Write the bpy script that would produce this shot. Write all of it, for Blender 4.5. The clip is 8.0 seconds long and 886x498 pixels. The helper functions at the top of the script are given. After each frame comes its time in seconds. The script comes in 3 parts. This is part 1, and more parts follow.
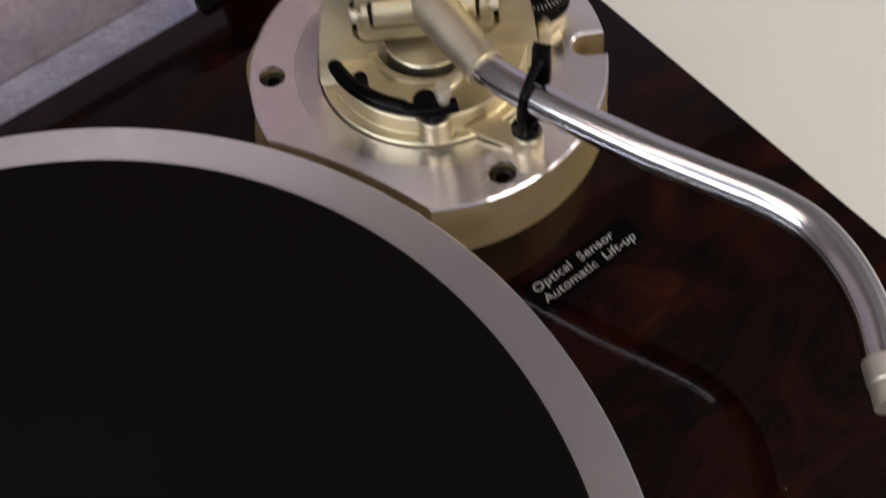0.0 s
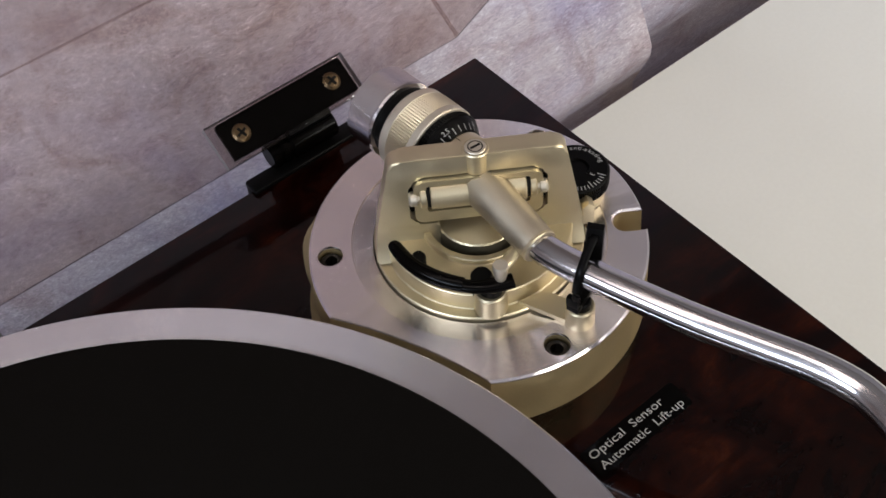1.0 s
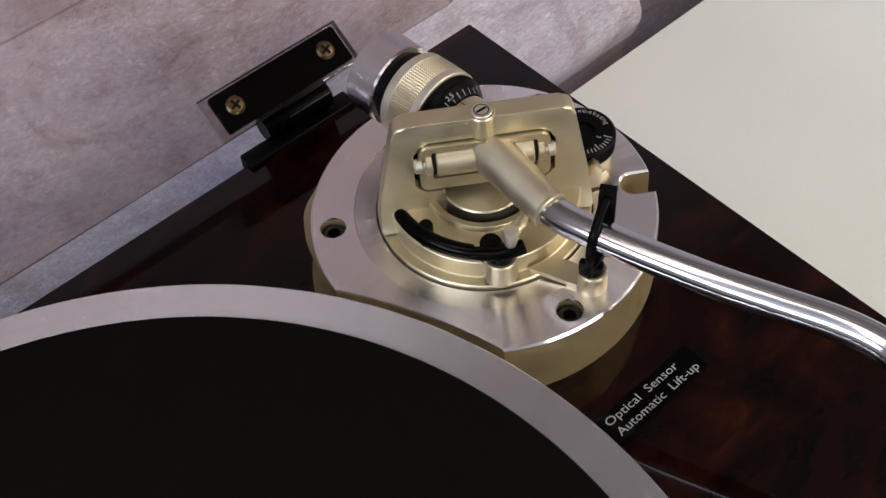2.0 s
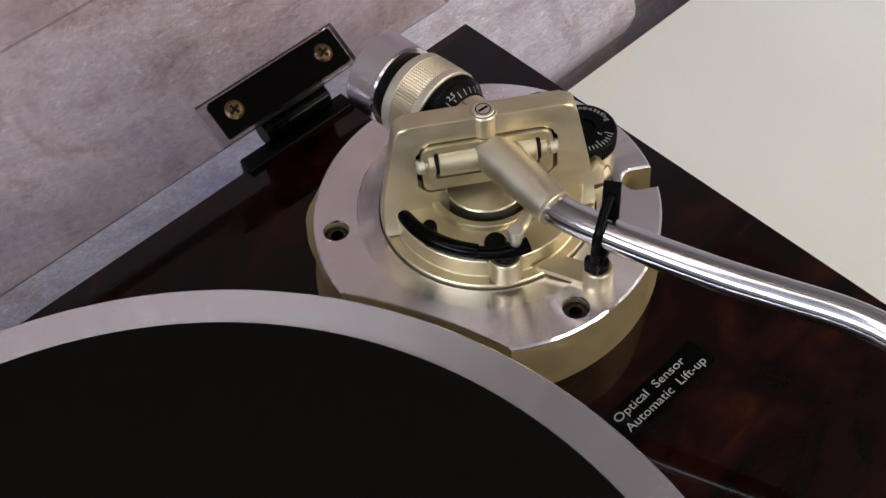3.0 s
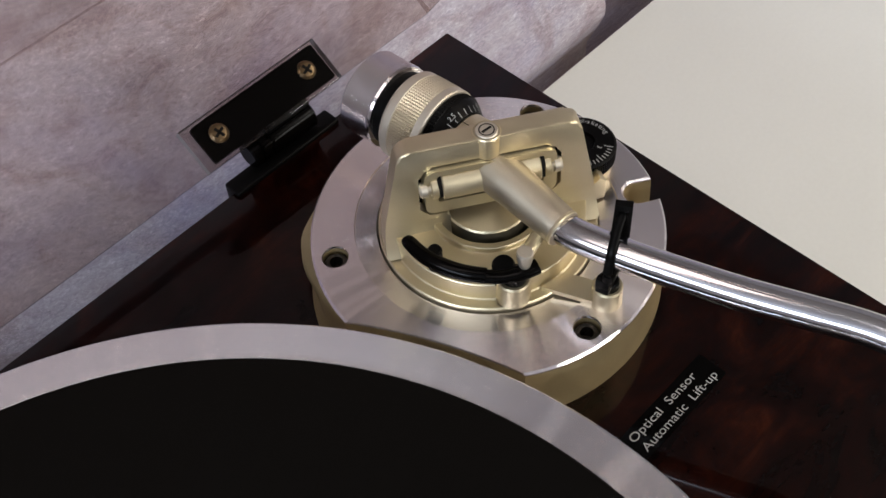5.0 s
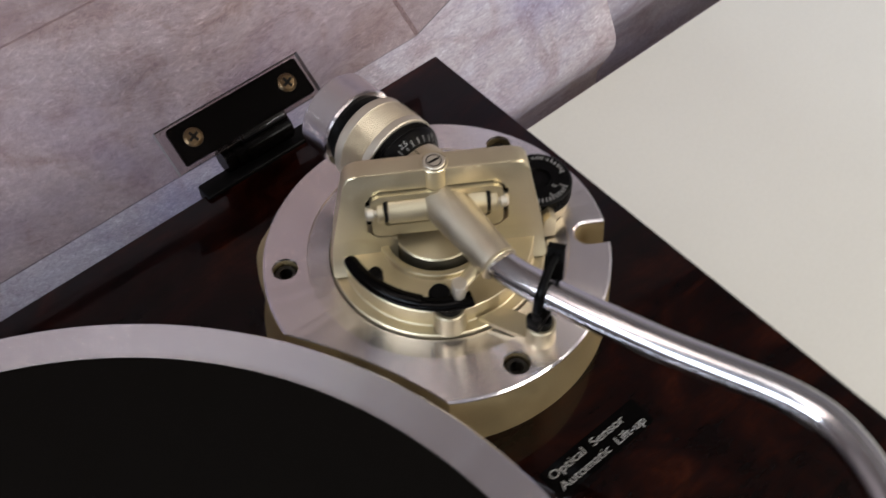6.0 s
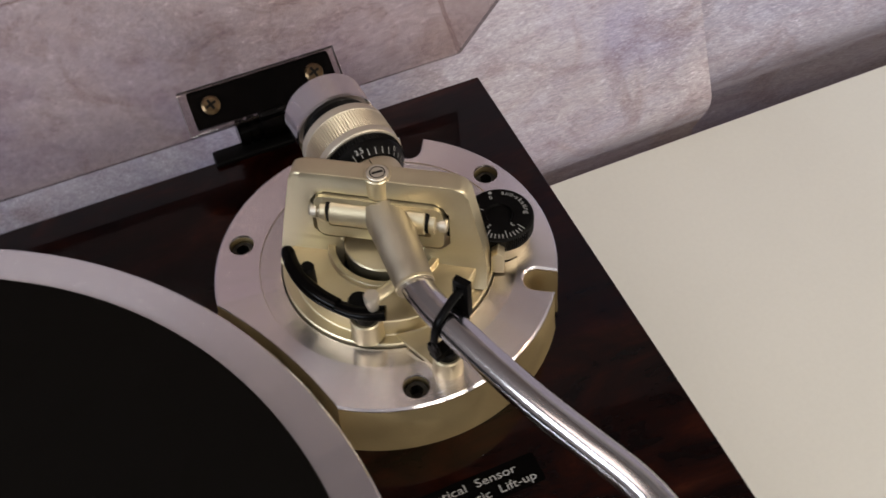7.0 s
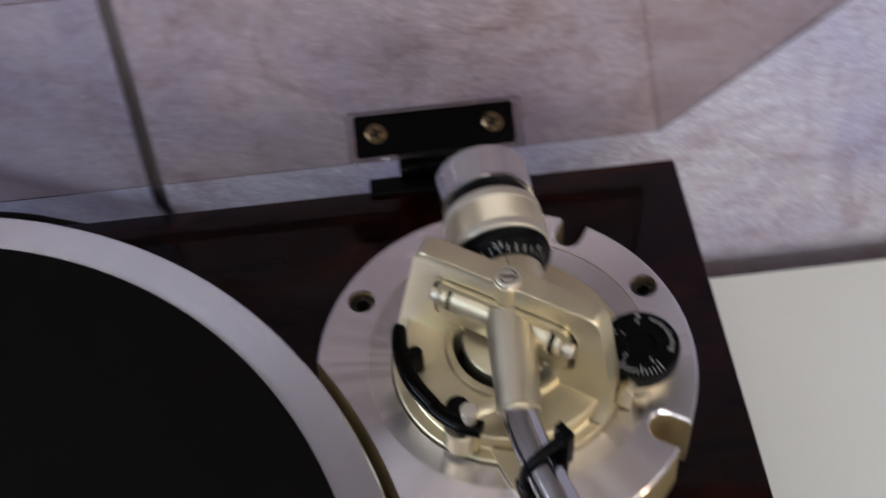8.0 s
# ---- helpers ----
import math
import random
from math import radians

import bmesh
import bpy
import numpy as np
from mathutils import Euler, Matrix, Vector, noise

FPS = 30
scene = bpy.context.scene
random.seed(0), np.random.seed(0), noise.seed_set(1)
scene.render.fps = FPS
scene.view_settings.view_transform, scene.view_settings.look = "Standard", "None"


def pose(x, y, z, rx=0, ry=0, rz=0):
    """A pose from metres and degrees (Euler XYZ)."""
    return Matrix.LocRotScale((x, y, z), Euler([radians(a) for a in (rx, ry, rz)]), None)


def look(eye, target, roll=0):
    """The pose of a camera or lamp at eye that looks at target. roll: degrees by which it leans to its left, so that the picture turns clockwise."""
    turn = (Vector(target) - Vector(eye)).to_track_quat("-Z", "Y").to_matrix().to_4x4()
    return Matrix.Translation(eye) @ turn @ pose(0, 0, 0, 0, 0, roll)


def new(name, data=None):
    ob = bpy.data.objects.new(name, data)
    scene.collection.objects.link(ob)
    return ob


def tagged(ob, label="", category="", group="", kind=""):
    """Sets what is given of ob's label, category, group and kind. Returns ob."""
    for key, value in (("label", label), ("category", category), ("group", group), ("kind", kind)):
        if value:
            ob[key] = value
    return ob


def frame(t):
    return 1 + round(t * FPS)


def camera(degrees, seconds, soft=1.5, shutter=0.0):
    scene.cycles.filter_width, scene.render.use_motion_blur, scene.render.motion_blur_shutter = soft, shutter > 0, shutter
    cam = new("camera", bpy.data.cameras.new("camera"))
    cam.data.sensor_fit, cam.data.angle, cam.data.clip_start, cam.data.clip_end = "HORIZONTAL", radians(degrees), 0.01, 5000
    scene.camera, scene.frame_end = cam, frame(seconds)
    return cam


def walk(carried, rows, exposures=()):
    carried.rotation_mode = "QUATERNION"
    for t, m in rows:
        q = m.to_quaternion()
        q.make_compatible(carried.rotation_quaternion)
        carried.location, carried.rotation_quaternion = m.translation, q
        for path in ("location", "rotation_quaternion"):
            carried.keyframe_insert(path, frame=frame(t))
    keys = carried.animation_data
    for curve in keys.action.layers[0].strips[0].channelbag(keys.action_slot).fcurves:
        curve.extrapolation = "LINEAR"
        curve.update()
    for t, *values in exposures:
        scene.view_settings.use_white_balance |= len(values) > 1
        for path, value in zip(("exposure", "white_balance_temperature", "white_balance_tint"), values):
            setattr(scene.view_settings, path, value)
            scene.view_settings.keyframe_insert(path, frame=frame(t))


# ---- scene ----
cam = camera(42.77, 8.0, soft=1.5, shutter=0.5)
PATH = [
    (0, (-0.12710, -0.19903, 0.29602), (0.14548, 0.23932, -0.56046), -6.77),
    (0.3, (-0.13280, -0.19870, 0.30310), (0.12348, 0.20655, -0.39875), -5.70),
    (0.5, (-0.13734, -0.19736, 0.30733), (0.19911, 0.28538, -0.50123), -4.94),
    (0.8, (-0.14520, -0.19210, 0.31210), (0.15692, 0.23134, -0.36015), -4.87),
    (1, (-0.14973, -0.18790, 0.31318), (0.21614, 0.32279, -0.46486), -4.82),
    (1.5, (-0.15469, -0.18160, 0.30570), (0.21765, 0.30852, -0.48242), -4.56),
    (3, (-0.15937, -0.17686, 0.30437), (0.22045, 0.30546, -0.48500), -5.72),
    (3.5, (-0.16070, -0.17163, 0.30459), (0.22322, 0.29584, -0.49170), -7.29),
    (4, (-0.16956, -0.16081, 0.31428), (0.23837, 0.29097, -0.47913), -4.47),
    (4.2, (-0.17612, -0.15513, 0.31256), (0.24834, 0.29254, -0.47448), -3.59),
    (5.3, (-0.15751, -0.15269, 0.30340), (0.23932, 0.28740, -0.50211), -5.07),
    (5.5, (-0.15506, -0.15665, 0.30199), (0.23504, 0.29281, -0.50164), -5.50),
    (6, (-0.13653, -0.17536, 0.31521), (0.23705, 0.29708, -0.48305), -2.55),
    (6.5, (-0.10358, -0.19926, 0.32277), (0.19796, 0.32644, -0.47266), -3.57),
    (7, (-0.06381, -0.22033, 0.31727), (0.15386, 0.35611, -0.47034), -3.41),
    (7.2, (-0.05060, -0.22020, 0.30620), (0.11173, 0.25872, -0.37702), -3.25),
    (7.3, (-0.04573, -0.21985, 0.30212), (0.13127, 0.34469, -0.50409), -3.16),
    (7.5, (-0.04069, -0.21012, 0.30079), (0.11192, 0.35461, -0.51025), -2.82),
    (7.8, (-0.03600, -0.18300, 0.30700), (0.16400, 0.98000, -1.30800), -2.80),
    (8, (-0.02390, -0.17112, 0.31401), (-0.00126, 0.41874, -0.49318), -4.52),
]
walk(cam, [(t, look(eye, target, roll)) for t, eye, target, roll in PATH], [(0, -0.80, 6350, 11), (1.0, -0.74, 6200, 11), (6.0, -0.74, 6200, 11), (7.0, -0.86, 6600, 12), (7.5, -0.96, 6450, 12), (8.0, -0.96, 5850, 11)])


# ---- light ----
world = bpy.data.worlds.new("room_world")
scene.world = world
world.use_nodes = True
wn = world.node_tree.nodes
wn["Background"].inputs["Color"].default_value = (0.80, 0.84, 1.0, 1)
wn["Background"].inputs["Strength"].default_value = 0.05


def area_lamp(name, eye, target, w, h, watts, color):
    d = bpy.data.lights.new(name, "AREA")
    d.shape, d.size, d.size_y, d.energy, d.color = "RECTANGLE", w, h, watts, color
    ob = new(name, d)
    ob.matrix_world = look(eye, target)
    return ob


# added fill lamps, all out of view: a small warm one by the wall, a few warm spots and two panels under the ceiling to
# brighten the metal, table and backdrop, cool light in the left window and warm light in the front one, each between
# its mullions
area_lamp("wall_fill_lamp", (1.90, -1.15, 1.20), (0, 0, 0), 0.10, 0.10, 12, (1.0, 0.72, 0.42))
for y in (-0.925, -0.275):
    area_lamp("window_fill", (-1.99, y, 1.10), (0, y, 1.10), 0.58, 0.64, 29, (0.80, 0.89, 1.0))
for x, w in ((-0.26, 0.20), (0.06, 0.30), (0.42, 0.16), (0.74, 0.32), (1.14, 0.20)):
    area_lamp("window_fill", (x, -2.39, 1.08), (x, 0, 1.08), w, 0.66, 62 * w, (1.0, 0.94, 0.84))
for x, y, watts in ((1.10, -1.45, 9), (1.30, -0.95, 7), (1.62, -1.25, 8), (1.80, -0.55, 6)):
    area_lamp("ceiling_fill_spot", (x, y, 1.57), (0.2, 0.0, 0), 0.13, 0.13, watts, (1.0, 0.91, 0.78))
# two more added under the ceiling to brighten the backdrop boards
for x in (-1.00, -0.32):
    area_lamp("ceiling_fill_panel", (x, -0.05, 1.585), (x, 0.10, 0.0), 0.60, 0.30, 5, (1.0, 0.96, 0.93))


# ---- materials ----
def mat(name):
    m = bpy.data.materials.new(name)
    m.use_nodes = True
    nt = m.node_tree
    return m, nt, nt.nodes["Principled BSDF"], nt.nodes.new("ShaderNodeTexCoord")


def node(nt, kind, **sockets):
    n = nt.nodes.new(kind)
    for k, v in sockets.items():
        n.inputs[k.replace("_", " ")].default_value = v
    return n


def noise_tex(nt, coord, scale, detail=4.0, rough=0.55, stretch=(1, 1, 1), turn=(0, 0, 0), distort=0.0):
    mp = nt.nodes.new("ShaderNodeMapping")
    mp.inputs["Scale"].default_value = stretch
    mp.inputs["Rotation"].default_value = turn
    nt.links.new(coord, mp.inputs["Vector"])
    n = node(nt, "ShaderNodeTexNoise", Scale=scale, Detail=detail, Roughness=rough, Distortion=distort)
    nt.links.new(mp.outputs["Vector"], n.inputs["Vector"])
    return n.outputs["Fac"]


def ramp(nt, fac, stops):
    r = nt.nodes.new("ShaderNodeValToRGB")
    e = r.color_ramp.elements
    while len(e) < len(stops):
        e.new(0.5)
    for k, (p, c) in zip(e, stops):
        k.position, k.color = p, (*c, 1)
    nt.links.new(fac, r.inputs["Fac"])
    return r.outputs["Color"]


def grey(nt, fac, lo, hi, a=0.3, b=0.7):
    m = node(nt, "ShaderNodeMapRange", From_Min=a, From_Max=b, To_Min=lo, To_Max=hi)
    nt.links.new(fac, m.inputs["Value"])
    return m.outputs["Result"]


def mixc(nt, fac, a, b, how="MIX"):
    m = nt.nodes.new("ShaderNodeMix")
    m.data_type, m.blend_type = "RGBA", how
    if hasattr(fac, "is_output"):
        nt.links.new(fac, m.inputs[0])
    else:
        m.inputs[0].default_value = fac
    for k, v in ((6, a), (7, b)):
        if hasattr(v, "is_output"):
            nt.links.new(v, m.inputs[k])
        else:
            m.inputs[k].default_value = (*v, 1)
    return m.outputs[2]


def bump(nt, bsdf, height, strength, dist=0.0004):
    b = node(nt, "ShaderNodeBump", Strength=strength, Distance=dist)
    nt.links.new(height, b.inputs["Height"])
    nt.links.new(b.outputs["Normal"], bsdf.inputs["Normal"])
    return b


def plain(name, color, rough, metal=0.0, spread=0.12, scale=900, bumpy=0.15, coat=0.0, spec=0.5):
    m, nt, p, tc = mat(name)
    f = noise_tex(nt, tc.outputs["Object"], scale, 3)
    g = noise_tex(nt, tc.outputs["Object"], scale / 22, 4)
    lo = tuple(c * (1 - spread) for c in color)
    hi = tuple(min(1, c * (1 + spread)) for c in color)
    nt.links.new(mixc(nt, 0.5, ramp(nt, f, [(0.3, lo), (0.7, hi)]), ramp(nt, g, [(0.3, lo), (0.7, hi)])), p.inputs["Base Color"])
    nt.links.new(grey(nt, g, rough * 0.85, rough * 1.15), p.inputs["Roughness"])
    p.inputs["Metallic"].default_value = metal
    p.inputs["Coat Weight"].default_value = coat
    p.inputs["Coat Roughness"].default_value = 0.05
    p.inputs["Specular IOR Level"].default_value = spec
    if bumpy:
        bump(nt, p, f, bumpy, 0.00015)
    return m


def lacquered_wood():
    m, nt, p, tc = mat("lacquered_dark_wood")
    a = noise_tex(nt, tc.outputs["Object"], 38, 8, 0.7, (0.6, 1.2, 1.0), (0, 0, 0.5), 1.2)
    b = noise_tex(nt, tc.outputs["Object"], 260, 4, 0.6, (0.25, 2.2, 1), (0, 0, 0.35), 0.4)
    c1 = ramp(nt, a, [(0.36, (0.0010, 0.0001, 0.0001)), (0.5, (0.0056, 0.0007, 0.0003)), (0.62, (0.015, 0.0025, 0.0009)), (0.76, (0.036, 0.0080, 0.0026))])
    c2 = ramp(nt, b, [(0.3, (0.35, 0.35, 0.35)), (0.65, (1, 1, 1))])
    nt.links.new(mixc(nt, 0.8, c1, c2, "MULTIPLY"), p.inputs["Base Color"])
    p.inputs["Roughness"].default_value = 0.35
    p.inputs["Specular IOR Level"].default_value = 0.03
    p.inputs["Coat Weight"].default_value = 0.28
    p.inputs["Coat IOR"].default_value = 1.5
    p.inputs["Coat Roughness"].default_value = 0.035
    return m


def turned_aluminium(name="turned_aluminium", rough=0.26, aniso=0.82, chatter=0.00006, rings_deep=0.06, tint=(1, 1, 1)):
    m, nt, p, tc = mat(name)
    p.inputs["Metallic"].default_value = 1.0
    sp = nt.nodes.new("ShaderNodeSeparateXYZ")
    nt.links.new(tc.outputs["Object"], sp.inputs[0])
    cx = nt.nodes.new("ShaderNodeCombineXYZ")
    nt.links.new(sp.outputs[0], cx.inputs[0])
    nt.links.new(sp.outputs[1], cx.inputs[1])
    ln = node(nt, "ShaderNodeVectorMath")
    ln.operation = "LENGTH"
    nt.links.new(cx.outputs[0], ln.inputs[0])
    rings = node(nt, "ShaderNodeTexNoise", Scale=2600.0, Detail=3.0)
    rings.noise_dimensions = "1D"
    nt.links.new(ln.outputs["Value"], rings.inputs["W"])
    stain = noise_tex(nt, tc.outputs["Object"], 22, 2, 0.4)
    c = mixc(nt, 0.4, ramp(nt, rings.outputs["Fac"], [(0.3, (0.74, 0.70, 0.70)), (0.7, (0.85, 0.805, 0.805))]), ramp(nt, stain, [(0.3, (0.76, 0.72, 0.72)), (0.7, (0.84, 0.795, 0.795))]))
    nt.links.new(mixc(nt, 1.0, c, tint, "MULTIPLY"), p.inputs["Base Color"])
    p.inputs["Roughness"].default_value = rough
    p.inputs["Anisotropic"].default_value = aniso
    p.inputs["Anisotropic Rotation"].default_value = 0.25
    tg = nt.nodes.new("ShaderNodeTangent")
    tg.direction_type, tg.axis = "RADIAL", "Z"
    nt.links.new(tg.outputs[0], p.inputs["Tangent"])
    fine = bump(nt, p, rings.outputs["Fac"], rings_deep, 0.00008)
    turn = node(nt, "ShaderNodeMath")
    turn.operation = "ARCTAN2"
    nt.links.new(sp.outputs[1], turn.inputs[0])
    nt.links.new(sp.outputs[0], turn.inputs[1])
    marks = node(nt, "ShaderNodeTexNoise", Scale=9.0, Detail=1.0, Roughness=0.45)
    marks.noise_dimensions = "1D"
    nt.links.new(turn.outputs[0], marks.inputs["W"])
    wide = bump(nt, p, marks.outputs["Fac"], 1.0, chatter)
    nt.links.new(fine.outputs["Normal"], wide.inputs["Normal"])
    return m


def backdrop_paper(name, tint):
    m, nt, p, tc = mat(name)
    o = tc.outputs["Object"]
    big = noise_tex(nt, o, 7, 5, 0.6, distort=0.8)
    mid = noise_tex(nt, o, 24, 6, 0.65, (1, 1, 1), (0, 0, 0), 1.2)
    fib = noise_tex(nt, o, 620, 4, 0.62, (0.26, 1.0, 1.0), (0, 0.62, 0), 1.6)
    fine = noise_tex(nt, o, 520, 4, 0.6, (0.5, 0.8, 0.8), (0, 1.1, 0), 1.5)
    a = ramp(nt, big, [(0.32, tuple(v * k for v, k in zip(tint, (0.80, 0.80, 0.96)))), (0.5, tint), (0.68, tuple(v * k for v, k in zip(tint, (1.14, 1.10, 1.04))))])
    b = ramp(nt, mid, [(0.36, (0.76, 0.68, 0.66)), (0.5, (0.97, 0.96, 0.98)), (0.7, (1.0, 1.0, 1.0))])
    c = ramp(nt, fib, [(0.34, (0.68, 0.655, 0.68)), (0.5, (0.87, 0.86, 0.87)), (0.62, (1.0, 1.0, 1.0)), (0.74, (1.25, 1.25, 1.25))])
    d = ramp(nt, fine, [(0.34, (0.84, 0.82, 0.85)), (0.58, (1, 1, 1))])
    fleck = noise_tex(nt, o, 580, 3, 0.62, (0.30, 1.0, 1.0), (0, 0.95, 0), 2.0)
    e = ramp(nt, fleck, [(0.36, (0.80, 0.78, 0.80)), (0.54, (0.92, 0.92, 0.92)), (0.63, (1.15, 1.15, 1.15)), (0.71, (1.42, 1.42, 1.42))])
    col = mixc(nt, 0.7, mixc(nt, 0.8, mixc(nt, 0.8, a, b, "MULTIPLY"), c, "MULTIPLY"), d, "MULTIPLY")
    # fibrous patches between smoother, softly clouded ones
    patch = grey(nt, noise_tex(nt, o, 9, 2, 0.5, distort=0.6), 0.30, 0.85, 0.38, 0.56)
    cloud = noise_tex(nt, o, 70, 5, 0.62, (0.45, 1.0, 1.3), (0, 0.12, 0), 0.7)
    f = ramp(nt, cloud, [(0.34, (0.86, 0.80, 0.80)), (0.48, (1.0, 0.985, 0.98)), (0.66, (1.06, 1.07, 1.08))])
    col = mixc(nt, 0.9, col, f, "MULTIPLY")
    nt.links.new(mixc(nt, patch, col, e, "MULTIPLY"), p.inputs["Base Color"])
    p.inputs["Roughness"].default_value = 0.55
    p.inputs["Specular IOR Level"].default_value = 0.3
    bump(nt, p, mixc(nt, 0.5, fib, fine), 0.6, 0.0008)
    return m


def acrylic(name, tint, gloss=1.0):
    m = bpy.data.materials.new(name)
    m.use_nodes = True
    nt = m.node_tree
    nt.nodes.remove(nt.nodes["Principled BSDF"])
    t = node(nt, "ShaderNodeBsdfTransparent", Color=(*tint, 1))
    g = node(nt, "ShaderNodeBsdfGlossy", Roughness=0.02, Color=(gloss, gloss, gloss, 1))
    lw = node(nt, "ShaderNodeLayerWeight", Blend=0.5)
    pw = node(nt, "ShaderNodeMath")
    pw.operation = "POWER"
    pw.inputs[1].default_value = 4.0
    nt.links.new(lw.outputs["Facing"], pw.inputs[0])
    fr = node(nt, "ShaderNodeMapRange", From_Min=0.0, From_Max=1.0, To_Min=0.03, To_Max=0.7)
    nt.links.new(pw.outputs[0], fr.inputs["Value"])
    mx = nt.nodes.new("ShaderNodeMixShader")
    nt.links.new(fr.outputs[0], mx.inputs[0])
    nt.links.new(t.outputs[0], mx.inputs[1])
    nt.links.new(g.outputs[0], mx.inputs[2])
    nt.links.new(mx.outputs[0], nt.nodes["Material Output"].inputs["Surface"])
    return m


WOOD = lacquered_wood()
ALU = turned_aluminium(rough=0.23, aniso=1.0, tint=(1.09, 1.08, 1.09))
ALU_PLATTER = turned_aluminium("turned_platter_aluminium", 0.25, 0.97, 0.00030, 0.015, (1.06, 1.10, 1.13))
ALU_DISH = turned_aluminium("polished_turned_aluminium", 0.22, 0.95)
SLEEVE = plain("matt_champagne_metal", (0.43, 0.375, 0.285), 0.48, 1.0, 0.05, 2400, 0.3)
GOLD = plain("champagne_satin_metal", (0.60, 0.525, 0.355), 0.40, 0.95, 0.05, 2600, 0.25)
GOLD_PAINT = plain("champagne_cast_side", (0.49, 0.38, 0.20), 0.5, 0.85, 0.06, 1800, 0.3)
WHITE_GOLD = plain("pale_champagne_metal", (0.60, 0.55, 0.45), 0.48, 0.95, 0.04, 2000, 0.15)
KNURL = plain("knurled_champagne_metal", (0.56, 0.50, 0.39), 0.36, 1.0, 0.05, 2000, 0.1)
CHROME = plain("polished_chrome", (0.55, 0.535, 0.54), 0.15, 1.0, 0.03, 700, 0.0)
SATIN = plain("brushed_steel", (0.66, 0.65, 0.66), 0.2, 1.0, 0.05, 900, 0.05)
BLACK = plain("black_plastic", (0.0018, 0.0016, 0.0015), 0.4, 0.0, 0.3, 1500, 0.2, spec=0.07)
GLOSS_BLACK = plain("black_enamel", (0.0012, 0.0010, 0.0009), 0.16, 0.0, 0.2, 1200, 0.05, 0.0, 0.07)
# near-black colour that stands in for shade in gaps, slots and grooves
RECESS_SHADE = plain("recess_shade", (0.004, 0.0036, 0.003), 0.7, 0.0, 0.2, 800, 0, spec=0.1)
RUBBER = plain("black_rubber", (0.0022, 0.0017, 0.0013), 0.75, 0.0, 0.12, 1400, 0.25, spec=0.05)
BOLT = plain("blackened_steel", (0.045, 0.04, 0.032), 0.35, 0.9, 0.3, 1500, 0.2)
BRASS = plain("brassy_screw", (0.13, 0.09, 0.05), 0.3, 1.0, 0.2, 1500, 0.1)
PRINT = plain("white_print", (0.28, 0.28, 0.275), 0.5, 0.0, 0.06, 2500, 0)
TABLE = plain("white_laminate", (0.72, 0.725, 0.67), 0.42, 0.0, 0.025, 420, 0.06, spec=0.4)
PAPER = backdrop_paper("lilac_plaster_paper", (0.45, 0.433, 0.485))
# bluer copy of PAPER: the outer boards' cooler light is in its colour
PAPER_COOL_LIT = backdrop_paper("cool_lit_plaster_paper", (0.40, 0.405, 0.50))
ROOM = plain("room_wall_paint", (0.38, 0.37, 0.40), 0.8, 0.0, 0.04, 60, 0.1)
CEIL = plain("white_ceiling_paint", (0.40, 0.40, 0.415), 0.85, 0.0, 0.03, 60, 0.1)
FRAME = plain("brown_window_wood", (0.06, 0.042, 0.03), 0.6, 0.0, 0.1, 60, 0.1)
FLOOR = plain("floor_laminate", (0.25, 0.18, 0.12), 0.45, 0.0, 0.2, 30, 0.1)
LID = acrylic("clear_acrylic", (0.852, 0.798, 0.770))
# darker tints put shade into the cut edges, for light lost along the sheet
LID_EDGE = acrylic("acrylic_edge_shade", (0.30, 0.25, 0.25), 0.8)
LID_SIDE_EDGE = acrylic("acrylic_side_edge_shade", (0.34, 0.32, 0.31), 0.6)
# lit and shaded colours for the clear pad's edges
PAD_EDGE_LIT = plain("pad_edge_lit", (0.15, 0.135, 0.14), 0.5, 0.0, 0.15, 900, 0.2)
PAD_EDGE_SHADED = plain("pad_edge_shaded", (0.05, 0.042, 0.04), 0.2, 0.0, 0.3, 900, 0.1)
CLEAR = acrylic("clear_acrylic_pad", (0.86, 0.83, 0.82))


# ---- building helpers (numbers in millimetres, pivot of the arm at 0, 0, plinth top at 0) ----
MM = 0.001


def part(name, bm, material, parent=None, label="", smooth=24):
    me = bpy.data.meshes.new(name)
    bmesh.ops.recalc_face_normals(bm, faces=bm.faces)
    bmesh.ops.scale(bm, vec=(MM, MM, MM), verts=bm.verts)
    bm.to_mesh(me)
    bm.free()
    me.materials.append(material)
    if smooth:
        me.shade_smooth()
        me.set_sharp_from_angle(angle=radians(smooth))
    ob = new(name, me)
    if parent:
        ob.parent = parent
    if label:
        tagged(ob, label)
    return ob


def thing(name, label, category, at=(0, 0, 0), group="", kind=""):
    ob = new(name)
    ob.location = at
    ob.empty_display_size = 0.02
    return tagged(ob, label, category, group, kind)


def box(x0, x1, y0, y1, z0, z1, r=0.0, seg=2, bm=None):
    bm = bm or bmesh.new()
    vs = bmesh.ops.create_cube(bm, size=1)["verts"]
    for v in vs:
        v.co = Vector((x0 + (v.co.x + 0.5) * (x1 - x0), y0 + (v.co.y + 0.5) * (y1 - y0), z0 + (v.co.z + 0.5) * (z1 - z0)))
    if r:
        es = list({e for v in vs for e in v.link_edges})
        bmesh.ops.bevel(bm, geom=es, offset=r, segments=seg, affect="EDGES", profile=0.5)
    return bm


